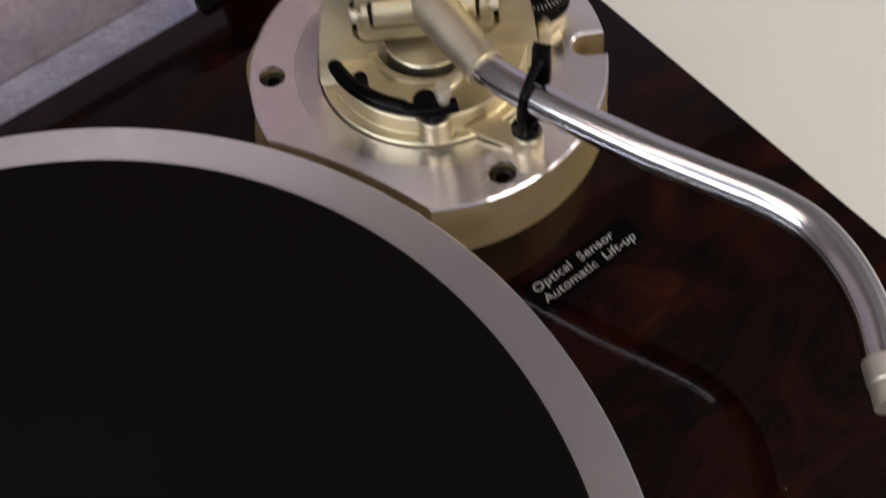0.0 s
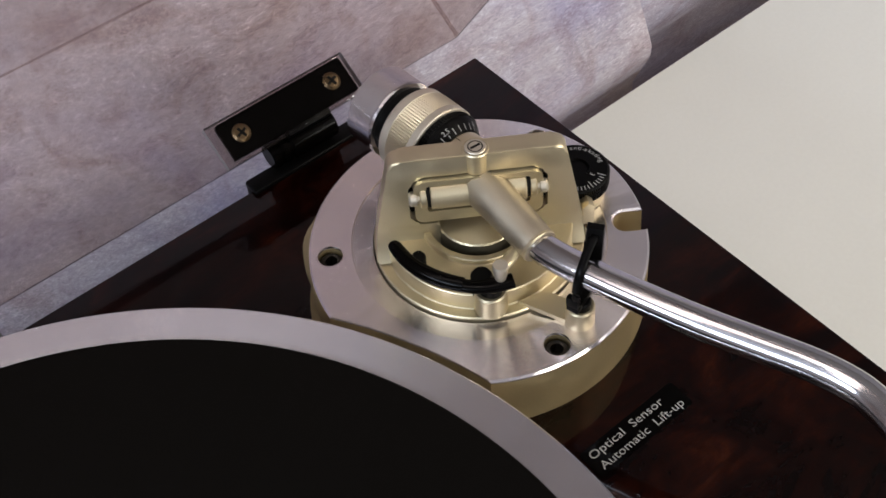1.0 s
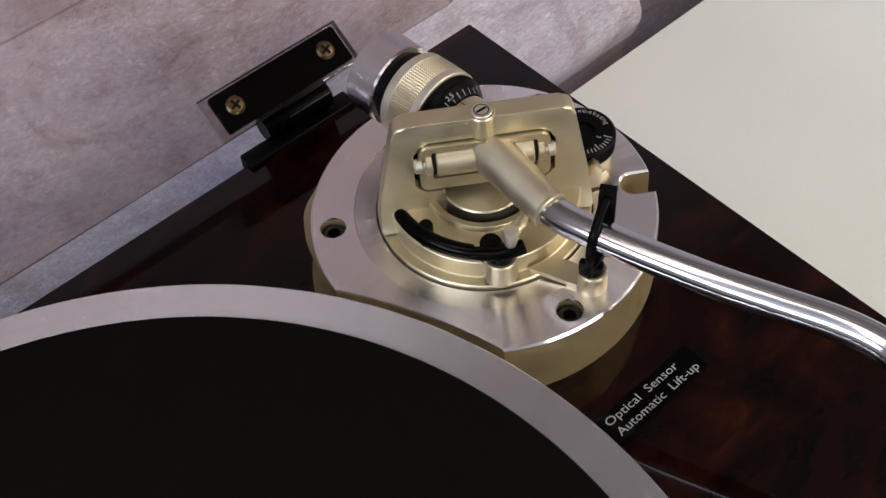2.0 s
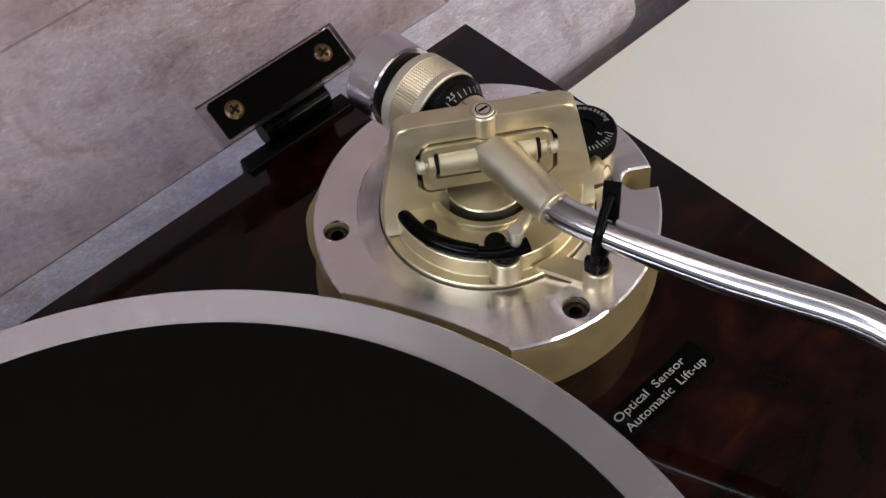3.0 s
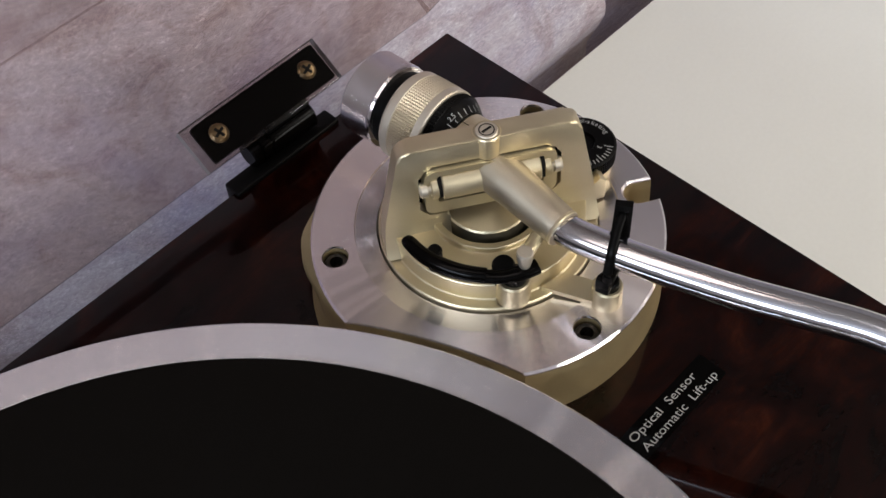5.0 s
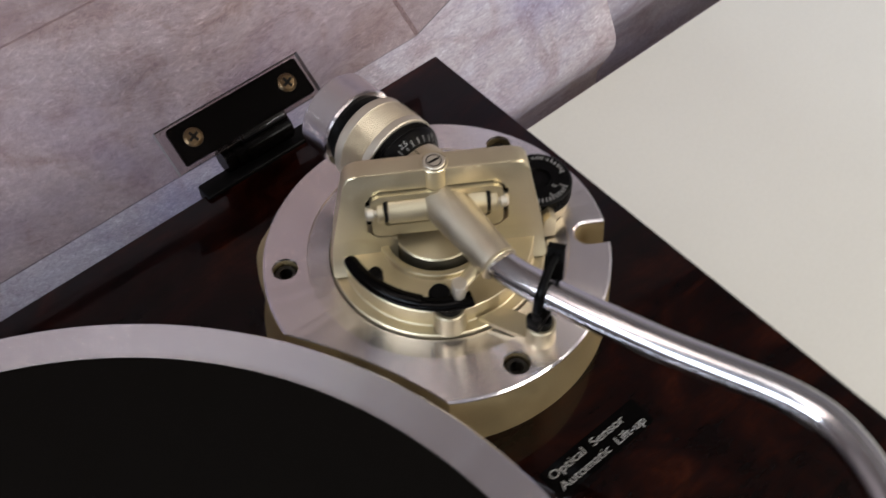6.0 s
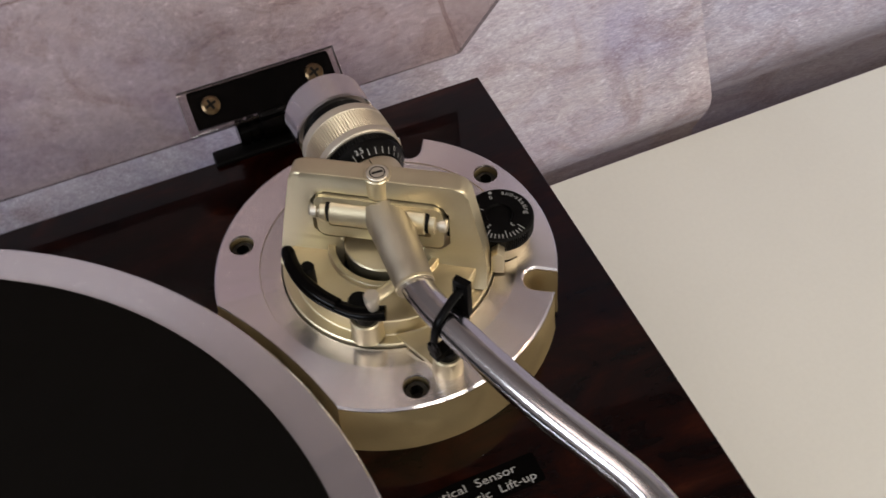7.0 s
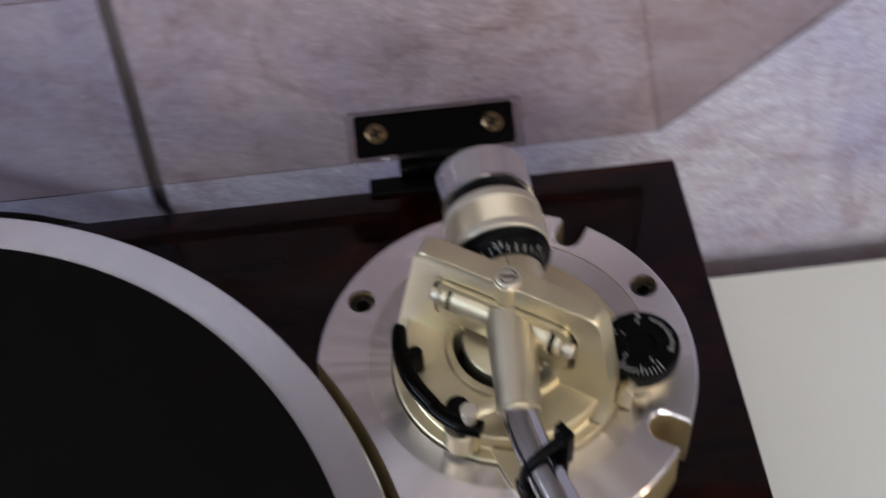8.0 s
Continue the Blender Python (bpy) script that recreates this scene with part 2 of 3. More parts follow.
def lathe(profile, n=64, at=(0, 0, 0), axis=None, a0=0.0, a1=360.0, bm=None):
    """Turns a profile of (radius, height) round z, or round the axis that starts at the given place."""
    bm = bm or bmesh.new()
    turn = (Vector(axis).to_track_quat("Z", "Y").to_matrix() if axis else Matrix.Identity(3))
    closed = abs(a1 - a0) >= 360
    steps = n if closed else n + 1
    rows = []
    for r, h in profile:
        if r < 1e-6:
            rows.append([bm.verts.new(Vector(at) + turn @ Vector((0, 0, h)))])
        else:
            rows.append([bm.verts.new(Vector(at) + turn @ Vector((r * math.cos(a), r * math.sin(a), h)))
                         for a in (radians(a0 + (a1 - a0) * k / n) for k in range(steps))])
    for p, q in zip(rows, rows[1:]):
        for k in range(n):
            j = (k + 1) % steps
            f = [p[k % len(p)], p[j % len(p)], q[j % len(q)], q[k % len(q)]]
            f = list(dict.fromkeys(f))
            if len(f) > 2:
                bm.faces.new(f)
    return bm


def sweep(points, radius, n=20, bm=None, smooth=8, caps=True, squash=None):
    """A round bar along a smooth curve through the points; radius is a number or one for each point."""
    bm = bm or bmesh.new()
    pts = [Vector(p) for p in points]
    rad = radius if isinstance(radius, (list, tuple)) else [radius] * len(pts)
    line, rr = [], []
    for i in range(len(pts) - 1):
        p0, p1, p2, p3 = pts[max(i - 1, 0)], pts[i], pts[i + 1], pts[min(i + 2, len(pts) - 1)]
        for k in range(smooth):
            t = k / smooth
            line.append(0.5 * ((2 * p1) + (p2 - p0) * t + (2 * p0 - 5 * p1 + 4 * p2 - p3) * t * t + (3 * p1 - p0 - 3 * p2 + p3) * t ** 3))
            rr.append(rad[i] + (rad[i + 1] - rad[i]) * t)
    line.append(pts[-1])
    rr.append(rad[-1])
    up = Vector((0, 0, 1))
    rows = []
    for i, p in enumerate(line):
        d = (line[min(i + 1, len(line) - 1)] - line[max(i - 1, 0)]).normalized()
        side = d.cross(up)
        side = side.normalized() if side.length > 1e-4 else Vector((1, 0, 0))
        top = side.cross(d)
        w, h = squash or (1, 1)
        rows.append([bm.verts.new(p + rr[i] * (w * math.cos(a) * side + h * math.sin(a) * top)) for a in (2 * math.pi * k / n for k in range(n))])
    for a, b in zip(rows, rows[1:]):
        for k in range(n):
            bm.faces.new([a[k], a[(k + 1) % n], b[(k + 1) % n], b[k]])
    if caps:
        bm.faces.new(rows[0][::-1])
        bm.faces.new(rows[-1])
    return bm


def prism(outline, z0, z1, bm=None):
    bm = bm or bmesh.new()
    lo = [bm.verts.new((x, y, z0)) for x, y in outline]
    hi = [bm.verts.new((x, y, z1)) for x, y in outline]
    n = len(lo)
    bm.faces.new(hi)
    bm.faces.new(lo[::-1])
    for k in range(n):
        bm.faces.new([lo[k], lo[(k + 1) % n], hi[(k + 1) % n], hi[k]])
    return bm


def moved(bm, m):
    bmesh.ops.transform(bm, matrix=m, verts=bm.verts)
    return bm


def lettering(name, text, size, m, parent, material, label="", thick=0.03, width=0.0):
    """Flat letters of the built-in font as a mesh; m places them, in millimetres; width: how wide the line is."""
    cu = bpy.data.curves.new(name, "FONT")
    cu.body, cu.size, cu.extrude, cu.resolution_u = text, size, thick, 3
    tmp = new(name + "_curve", cu)
    me = bpy.data.meshes.new_from_object(tmp.evaluated_get(bpy.context.evaluated_depsgraph_get()))
    bpy.data.objects.remove(tmp)
    bm = bmesh.new()
    bm.from_mesh(me)
    bpy.data.meshes.remove(me)
    if width:
        xs = [v.co.x for v in bm.verts]
        k = width / (max(xs) - min(xs))
        moved(bm, Matrix.Diagonal((k, 1, 1, 1)) @ Matrix.Translation((-min(xs), 0, 0)))
    moved(bm, m)
    return part(name, bm, material, parent, label, smooth=0)


# ---- the room ----
Z_TABLE, Z_FLOOR, Z_CEIL = -105.0, -855.0, 1600.0
SLOPE = 0.5


def slab(name, label, b, material):
    return tagged(part(name, box(*b), material, None, smooth=0), label, name.split("_")[0], kind="structure")


# floor, ceiling and walls are out of view, added for enclosure and reflections
slab("floor", "brown laminate floor of the room", (-2000, 2000, -2400, 900, Z_FLOOR - 60, Z_FLOOR), FLOOR)
slab("ceiling", "white painted ceiling", (-2000, 2000, -2400, 900, Z_CEIL, Z_CEIL + 60), CEIL)
slab("wall_back", "pale lilac-grey painted wall behind the table", (-2000, 2000, 900, 980, Z_FLOOR, Z_CEIL), ROOM)
# windows are invented to hold fill lamps; their mullions split the light into streaks
wf = slab("wall_front", "pale lilac-grey painted wall with an added window opening, out of view", (-2000, -430, -2480, -2400, Z_FLOOR, Z_CEIL), ROOM)
for b in ((1330, 2000, -2480, -2400, Z_FLOOR, Z_CEIL), (-430, 1330, -2480, -2400, Z_FLOOR, 730), (-430, 1330, -2480, -2400, 1450, Z_CEIL)):
    part("wall_piece", box(*b), ROOM, wf, smooth=0)
win = tagged(part("window_2", box(-430, -385, -2470, -2410, 730, 1450), FRAME, None, smooth=0), "brown wooden frame of an added window, out of view", "window", kind="structure")
for b in ((1285, 1330, -2470, -2410, 730, 1450), (-385, 1285, -2470, -2410, 730, 775), (-385, 1285, -2470, -2410, 1405, 1450)):
    part("window_frame", box(*b), FRAME, win, smooth=0)
for x, w in ((-125, 34), (275, 64), (540, 39), (970, 69)):
    part("mullion", box(x - w, x + w, -2470, -2410, 775, 1405), FRAME, win, smooth=0)
wl = slab("wall_left", "pale lilac-grey painted wall with an added window opening, out of view", (-2080, -2000, -2400, -1280, Z_FLOOR, Z_CEIL), ROOM)
for b in ((-2080, -2000, 80, 900, Z_FLOOR, Z_CEIL), (-2080, -2000, -1280, 80, Z_FLOOR, 730), (-2080, -2000, -1280, 80, 1450, Z_CEIL)):
    part("wall_piece", box(*b), ROOM, wl, smooth=0)
win = tagged(part("window_1", box(-2070, -2010, -1280, -1235, 730, 1450), FRAME, None, smooth=0), "brown wooden frame of an added window, out of view", "window", kind="structure")
for b in ((-2070, -2010, 35, 80, 730, 1450), (-2070, -2010, -1235, 35, 730, 775), (-2070, -2010, -1235, 35, 1405, 1450)):
    part("window_frame", box(*b), FRAME, win, smooth=0)
part("mullion", box(-2070, -2010, -632, -568, 775, 1405), FRAME, win, smooth=0)
slab("wall_right", "pale lilac-grey painted wall of the room", (2000, 2080, -2480, 980, Z_FLOOR, Z_CEIL), ROOM)

table = thing("table", "white laminate table with a plain top, under the record player", "table", (0, 0, Z_FLOOR * MM))
tb = part("tabletop", box(-900, 900, -620, 103.5, -28, 0, 1.5), TABLE, table)
tb.location.z = (Z_TABLE - Z_FLOOR) * MM
for x in (-850, 850):
    for y in (-570, 60):
        part("leg", box(x - 22, x + 22, y - 22, y + 22, 0, Z_TABLE - Z_FLOOR - 28, 1), TABLE, table)


def swerve(x):
    """How far the boards bend back from the table towards their left."""
    return 0.0 if x > 30 else 0.0042 * (30 - x) ** 2 if x > -20 else 10.5 + 0.42 * (-20 - x)


# foot curves invented to shade the boards along the table edge
ROLL = [(124, Z_FLOOR), (122, -125), (114, -106), (111.6, -99), (111.6, -93), (113.6, -88), (116.6, -82)]
DEEP_ROLL = [(152, Z_FLOOR), (136, -125), (127, -110), (122.5, -101), (120.8, -94), (120.6, -86), (121.8, -78), (124.5, -70)]


def backdrop(name, label, x0, x1, material, back=0.0, cut=(0, 0), foot=ROLL):
    """A papered board on the floor behind the table; it leans away above the table, and its foot rolls back under the
    edge to make a shaded band there.
    """
    line = foot + [(109.6 + SLOPE * k, -96 + k) for k in (50, 120, 260, 420, 620, 820)]
    bm = bmesh.new()
    steps = 16
    rows = []
    for i in range(steps + 1):
        t = i / steps
        row = []
        for y, z in line:
            x = x0 + (x1 - x0) * t - max(z, -125) * (cut[0] * (1 - t) + cut[1] * t)
            row += [bm.verts.new((x, y + back + swerve(x) + d, max(z - 0.5 * d, Z_FLOOR))) for d in (0, 5)]
        rows.append(row)
    n = len(line)
    for p, q in zip(rows, rows[1:]):
        for k in range(n - 1):
            for d in (0, 1):
                bm.faces.new([p[2 * k + d], q[2 * k + d], q[2 * k + 2 + d], p[2 * k + 2 + d]])
        for k in (0, n - 1):
            bm.faces.new([p[2 * k], q[2 * k], q[2 * k + 1], p[2 * k + 1]])
    for r in (rows[0], rows[-1]):
        for k in range(n - 1):
            bm.faces.new([r[2 * k], r[2 * k + 1], r[2 * k + 3], r[2 * k + 2]])
    return tagged(part(name, bm, material, None, smooth=40), label, "backdrop board", "boards behind the table")


backdrop("backdrop_board", "lilac plaster-look backdrop board leaning behind the record player", -143.5, 212, PAPER, 0, (0.072, 0))
backdrop("backdrop_board", "lilac plaster-look backdrop board leaning beside a dark gap, tinted bluer for cool light", -620, -150.5, PAPER_COOL_LIT, 0, (0, 0.062))
backdrop("backdrop_board", "lilac plaster-look backdrop board set a little further back, tinted bluer for cool light", 213.5, 760, PAPER_COOL_LIT, 5, foot=DEEP_ROLL)

# made-up strip behind the joint; its grey gives the gap its shaded tone
JOINT = plain("joint_gap_shade", (0.16, 0.155, 0.165), 0.7, 0.0, 0.12, 300, 0.1)
backdrop("gap_shade_strip", "grey strip added behind the joint of two boards for the gap's shade", -182, -112, JOINT, 7, (0.066, 0.066))

# ---- record player ----
player = thing("record_player", "dark lacquered record player with open clear lid on a white table", "record player", (0, 0, Z_TABLE * MM))
PZ = -Z_TABLE


def on_player(name, bm, material, label="", parent=None, smooth=24):
    moved(bm, Matrix.Translation((0, 0, PZ)))
    return part(name, bm, material, parent or player, label, smooth)


X1, Y1 = 71.8, 87.3
on_player("plinth", box(-405, X1, -300, Y1, -84, 0, 0.9, 3), WOOD, "glossy dark red-brown lacquered wooden plinth")
for x in (-365, 32):
    for y in (-262, 48):
        on_player("foot", lathe([(0, -PZ), (21, -PZ), (23, -PZ + 2), (23, -92), (19, -86), (19, -84)], 32, (x, y, 0)), BLACK)

# platter with rubber mat
PX, PY, PR, MR = -197.2, -85.7, 163.5, 150.5
platter = on_player("platter", moved(lathe([(PR - 6, 3), (PR - 1, 3), (PR, 4.5), (PR, 24.0), (PR - 0.7, 24.7), (MR + 3.4, 24.7), (MR + 0.4, 24.5), (MR - 1, 24.3), (MR - 1, 23.0), (0, 23.0)], 192), Matrix.Identity(4)), ALU_PLATTER, "turned aluminium platter rim")
platter.location = (PX * MM, PY * MM, 0)
m_ = on_player("mat", lathe([(MR, 23.0), (MR, 25.3), (MR - 0.8, 26.0), (MR - 4, 26.0), (52, 25.8), (51, 25.4), (4, 25.4), (0, 25.4)], 192), RUBBER, "smooth black rubber mat", platter)
m_.matrix_parent_inverse = Matrix.Identity(4)
m_.location = (0, 0, 0)


# ---- arm base ----
CX, CY, CR, CUT = -1.4, -1.1, 56.4, 167.0
HOLES = [(-42.8, 25.5), (44.3, 19.7), (-10.6, -49.5)]


def base_outline(inset=0.0, hollow=None):
    """Outline of the arm base: a disc with two open slots and a hollow that clears the platter."""
    R, w, cut = CR - inset, 4.2 + inset, CUT + (inset if hollow is None else hollow)
    c = Vector((CX, CY))
    out = []
    slots = [(-33.0, 49.8), (59.0, 50.5)]

    def arc(a0, a1, n):
        out.extend((CX + R * math.cos(radians(a)), CY + R * math.sin(radians(a))) for a in (a0 + (a1 - a0) * k / n for k in range(n + 1)))

    def slot(a, rc):
        d = Vector((math.cos(radians(a)), math.sin(radians(a))))
        n = Vector((-d.y, d.x))
        for k in range(13):
            b = math.pi * k / 12
            p = c + d * (rc - w * math.sin(b)) + n * (-w * math.cos(b))
            out.append((p.x, p.y))

    # angles at which the rim meets the hollow
    dx, dy = PX - CX, PY - CY
    far = math.hypot(dx, dy)
    mid = math.degrees(math.atan2(dy, dx)) % 360
    half = math.degrees(math.acos((far * far + R * R - cut * cut) / (2 * far * R)))
    gap = [math.degrees(math.asin(w / R)) for _ in slots]
    arc(mid + half - 360, slots[0][0] - gap[0], 30)
    slot(*slots[0])
    arc(slots[0][0] + gap[0], slots[1][0] - gap[1], 28)
    slot(*slots[1])
    arc(slots[1][0] + gap[1], mid - half, 34)
    # hollow, seen from the platter's centre
    p0, p1 = Vector(out[-1]), Vector(out[0])
    a0 = math.atan2(p0.y - PY, p0.x - PX)
    a1 = math.atan2(p1.y - PY, p1.x - PX)
    out.extend((PX + cut * math.cos(a0 + (a1 - a0) * k / 24), PY + cut * math.sin(a0 + (a1 - a0) * k / 24)) for k in range(1, 24))
    return out


def ring_of(bm, pts, z):
    vs = [bm.verts.new((x, y, z)) for x, y in pts]
    return vs, [bm.edges.new((vs[k], vs[(k + 1) % len(vs)])) for k in range(len(vs))]


def skin(bm, a, b):
    for k in range(len(a)):
        bm.faces.new([a[k], a[(k + 1) % len(a)], b[(k + 1) % len(b)], b[k]])


def circle(x, y, r, n=40):
    return [(x + r * math.cos(2 * math.pi * k / n), y + r * math.sin(2 * math.pi * k / n)) for k in range(n)]




def bulged(pts, most, wide=22.0, mid=131.0):
    """Pushes an outline out behind the platter, shaped to fit the base's silhouette from the camera."""
    out = []
    for x, y in pts:
        dx, dy = x - CX, y - CY
        off = abs((math.degrees(math.atan2(dy, dx)) - mid + 180) % 360 - 180) / wide
        k = 1 + most * (0.5 + 0.5 * math.cos(math.pi * off) if off < 1 else 0) / CR
        out.append((CX + dx * k, CY + dy * k))
    return out


bm = bmesh.new()
lo, _ = ring_of(bm, [(x + 2.6 * min(0.0, (x - CX) / CR), y) for x, y in base_outline(-0.9)], 0)
under, _ = ring_of(bm, bulged(base_outline(-0.6), 1.0), 4.5)
bulge, _ = ring_of(bm, bulged(base_outline(-0.5), 4.6), 6.5)
bulge_top, _ = ring_of(bm, bulged(base_outline(-0.3), 4.2), 13.5)
hi, e_out = ring_of(bm, base_outline(0), 21.3)
for a, b in ((lo, under), (under, bulge), (bulge, bulge_top), (bulge_top, hi)):
    skin(bm, a, b)
edges = list(e_out)
for x, y in HOLES:
    top, e = ring_of(bm, circle(x, y, 4.5), 21.3)
    low, _ = ring_of(bm, circle(x, y, 4.5), 12)
    skin(bm, top, low)
    bm.faces.new(low)
    edges += e
_, e = ring_of(bm, circle(0, 0, 42, 96), 21.3)
bmesh.ops.triangle_fill(bm, use_beauty=True, edges=edges + e)
base = on_player("arm_base", bm, GOLD_PAINT, "champagne painted cast arm base", smooth=30)

bm = bmesh.new()
lo, _ = ring_of(bm, base_outline(0.0), 21.3)
mi, _ = ring_of(bm, base_outline(0.02), 21.75)
hi, e_out = ring_of(bm, base_outline(0.7, 0.12), 22.4)
skin(bm, lo, mi)
skin(bm, mi, hi)
edges = list(e_out)
for x, y in HOLES:
    top, e = ring_of(bm, circle(x, y, 4.25), 22.4)
    mid_, _ = ring_of(bm, circle(x, y, 4.15), 22.1)
    low, _ = ring_of(bm, circle(x, y, 4.15), 21.4)
    skin(bm, top, mid_)
    skin(bm, mid_, low)
    edges += e
ri, e = ring_of(bm, circle(0, 0, 42.6, 128), 22.4)
edges += e
bmesh.ops.triangle_fill(bm, use_beauty=True, edges=edges)
PLAYER0 = Matrix.Translation((0, 0, PZ))


def sub(name, bm, material, parent, label="", smooth=24):
    """A piece of a part, in the player's own numbers."""
    return on_player(name, bm, material, label, parent, smooth)


sub("top_plate", bm, ALU, base, "turned aluminium top plate", 25)
sub("dish", lathe([(42.6, 22.4), (42.4, 22.0), (35.5, 21.3), (35.4, 17)], 160), ALU_DISH, base, "polished turned dish round the bearing housing", 15)
for x, y in HOLES:
    bm = lathe([(3.85, 12), (3.85, 19.0), (3.4, 19.7), (2.1, 19.7)], 28, (x, y, 0))
    hx = [bm.verts.new((x + 2.1 * math.cos(radians(a)), y + 2.1 * math.sin(radians(a)), 19.7)) for a in range(0, 360, 60)]
    lw = [bm.verts.new((v.co.x, v.co.y, 15.4)) for v in hx]
    skin(bm, hx, lw)
    bm.faces.new(lw)
    sub("bolt", bm, BOLT, base, "dark hex socket bolt")

# ---- bearing housing of the arm ----
housing = on_player("bearing_housing", lathe([(34.9, 16), (34.9, 22.6), (34.5, 23.0), (31.5, 23.0), (31.1, 23.3), (30.9, 29.5), (30.6, 29.8), (19.3, 30.0), (19.1, 30.2), (18.9, 31.7), (18.6, 32.0), (16.9, 32.0), (16.6, 31.7), (16.6, 24), (0, 24)], 128), GOLD, "champagne satin round bearing housing", smooth=28)
sub("gap_shade_ring", lathe([(16.55, 31.0), (16.5, 25.0), (13.0, 25.0)], 64), RECESS_SHADE, housing)
sub("hub", lathe([(13.7, 24.6), (13.7, 32.6), (13.3, 33.1), (9, 34.0), (4, 34.5), (0, 34.6)], 72), GOLD, housing, "domed champagne pivot hub")
sub("lift_boss", lathe([(5.4, 23.9), (5.2, 24.6), (5.1, 32.2), (4.7, 32.8), (3.7, 32.8), (3.7, 28)], 40, (-17.0, -26.0, 0)), GOLD, housing)
YA = -33.7
YM = Matrix.Rotation(radians(YA), 4, "Z")


def fillet(pts, r, n=5):
    """Rounds the corners of a closed outline; r is one number for each corner."""
    out = []
    for i, p in enumerate(pts):
        p, a, b = Vector(p), Vector(pts[i - 1]), Vector(pts[(i + 1) % len(pts)])
        k = r[i]
        if k <= 0:
            out.append(tuple(p))
            continue
        u, w = (a - p).normalized(), (b - p).normalized()
        for j in range(n + 1):
            t = j / n
            q = (1 - t) ** 2 * (p + u * k) + 2 * t * (1 - t) * p + t * t * (p + w * k)
            out.append(tuple(q))
    return out


def upright(outline, v0, v1, bev=0.0, cuts=()):
    """A plate from an outline in (u, z), from v0 to v1, with eased edges."""
    bm = bmesh.new()
    a = [bm.verts.new((u, v0, z)) for u, z in outline]
    b = [bm.verts.new((u, v1, z)) for u, z in outline]
    fa, fb = bm.faces.new(a), bm.faces.new(b[::-1])
    skin(bm, a, b)
    if bev:
        bmesh.ops.bevel(bm, geom=list(set(fa.edges) | set(fb.edges)), offset=bev, segments=3, affect="EDGES", profile=0.5)
    for z in cuts:
        bmesh.ops.bisect_plane(bm, geom=bm.verts[:] + bm.edges[:] + bm.faces[:], plane_co=(0, 0, z), plane_no=(0, 0, 1))
    return bm


pts = [(-34.2, 23.6), (-33.2, 34), (-26.8, 64.6), (27.4, 64.6), (33.4, 34), (34.2, 23.6), (13.0, 23.6), (12.6, 35.6), (22.2, 36.2), (22.0, 57.2), (-21.6, 57.2), (-22.0, 36.2), (-12.6, 35.6), (-13.0, 23.6)]
bm = upright(fillet(pts, [0.6, 5, 3.6, 3.6, 5, 0.6, 0.6, 1.2, 3.0, 4.6, 4.6, 3.0, 1.2, 0.6]), -3.9, 2.6, 0.9, (26, 28.5, 31, 33.5, 36.1, 40, 46, 52))
for v in bm.verts:
    k = max(0.0, (37 - v.co.z) / 13.4)
    lean = (v.co.z - 64) * 0.02
    if v.co.y < 0:
        v.co.y -= 4.6 * k ** 2.2 - lean
    else:
        v.co.y += lean
yoke = on_player("yoke", moved(bm, YM), GOLD, "champagne satin yoke carrying the arm pivot", smooth=40)
# boss and screw over the pivot
sub("pivot_boss", moved(lathe([(4.2, 56.8), (4.3, 57.1), (4.3, 64.5), (4.0, 64.9), (3.6, 64.9), (3.6, 63.9), (0, 63.9)], 40, (0, -0.9, 0)), YM), GOLD, yoke)
bm = lathe([(3.4, 63.9), (3.4, 65.0), (3.1, 65.3), (0.0, 65.3)], 36, (0, -0.9, 0))
screw = sub("pivot_screw", moved(bm, YM), WHITE_GOLD, yoke, "pale slotted screw in a ring nut")
# slot and groove are thin raised shapes with their shade painted on
bm = box(-1.7, 1.7, -0.4, 0.4, 65.25, 65.42)
moved(bm, YM @ Matrix.Translation((0, -0.9, 0)) @ Matrix.Rotation(radians(28), 4, "Z"))
sub("screw_slot", bm, RECESS_SHADE, yoke)
bm = lathe([(2.0, 65.28), (2.25, 65.4), (2.45, 65.28)], 30, (0, -0.9, 0))
sub("nut_groove", moved(bm, YM), RECESS_SHADE, yoke)

# gimbal frame inside the yoke
outer = fillet([(-20.2, 38.0), (-20.2, 56.5), (20.4, 56.5), (20.4, 38.0)], [3.2, 4.2, 4.2, 3.2])
inner = fillet([(-16.2, 42.8), (-16.2, 54.4), (16.4, 54.4), (16.4, 42.8)], [1, 1, 1, 1])
bm = bmesh.new()
fo, fi, bo, bi = ([bm.verts.new((u, v, z)) for u, z in pts] for pts, v in ((outer, -5.6), (inner, -5.6), (outer, 1.2), (inner, 1.2)))
for a, b in ((fo, fi), (fi, bi), (bi, bo), (bo, fo)):
    skin(bm, a, b)
bmesh.ops.bevel(bm, geom=[e for e in bm.edges if abs(e.verts[0].co.y - e.verts[1].co.y) < 0.01 and len(e.link_faces) == 2 and e.calc_face_angle(0) > 1], offset=0.5, segments=2, affect="EDGES")
gimbal = on_player("gimbal_frame", moved(bm, YM), GOLD, "champagne satin gimbal frame")
sub("gimbal_stem", moved(lathe([(3.9, 53.4), (4.2, 53.8), (4.2, 56.5)], 36, (0, -1.8, 0)), YM), GOLD, gimbal)
sub("bearing_barrel", moved(lathe([(0, -15.0), (4.8, -15.0), (5.1, -14.7), (5.1, 14.7), (4.8, 15.0), (0, 15.0)], 40, (0, -3.6, 49.2), (1, 0, 0)), YM), GOLD, gimbal, "satin champagne bearing barrel")
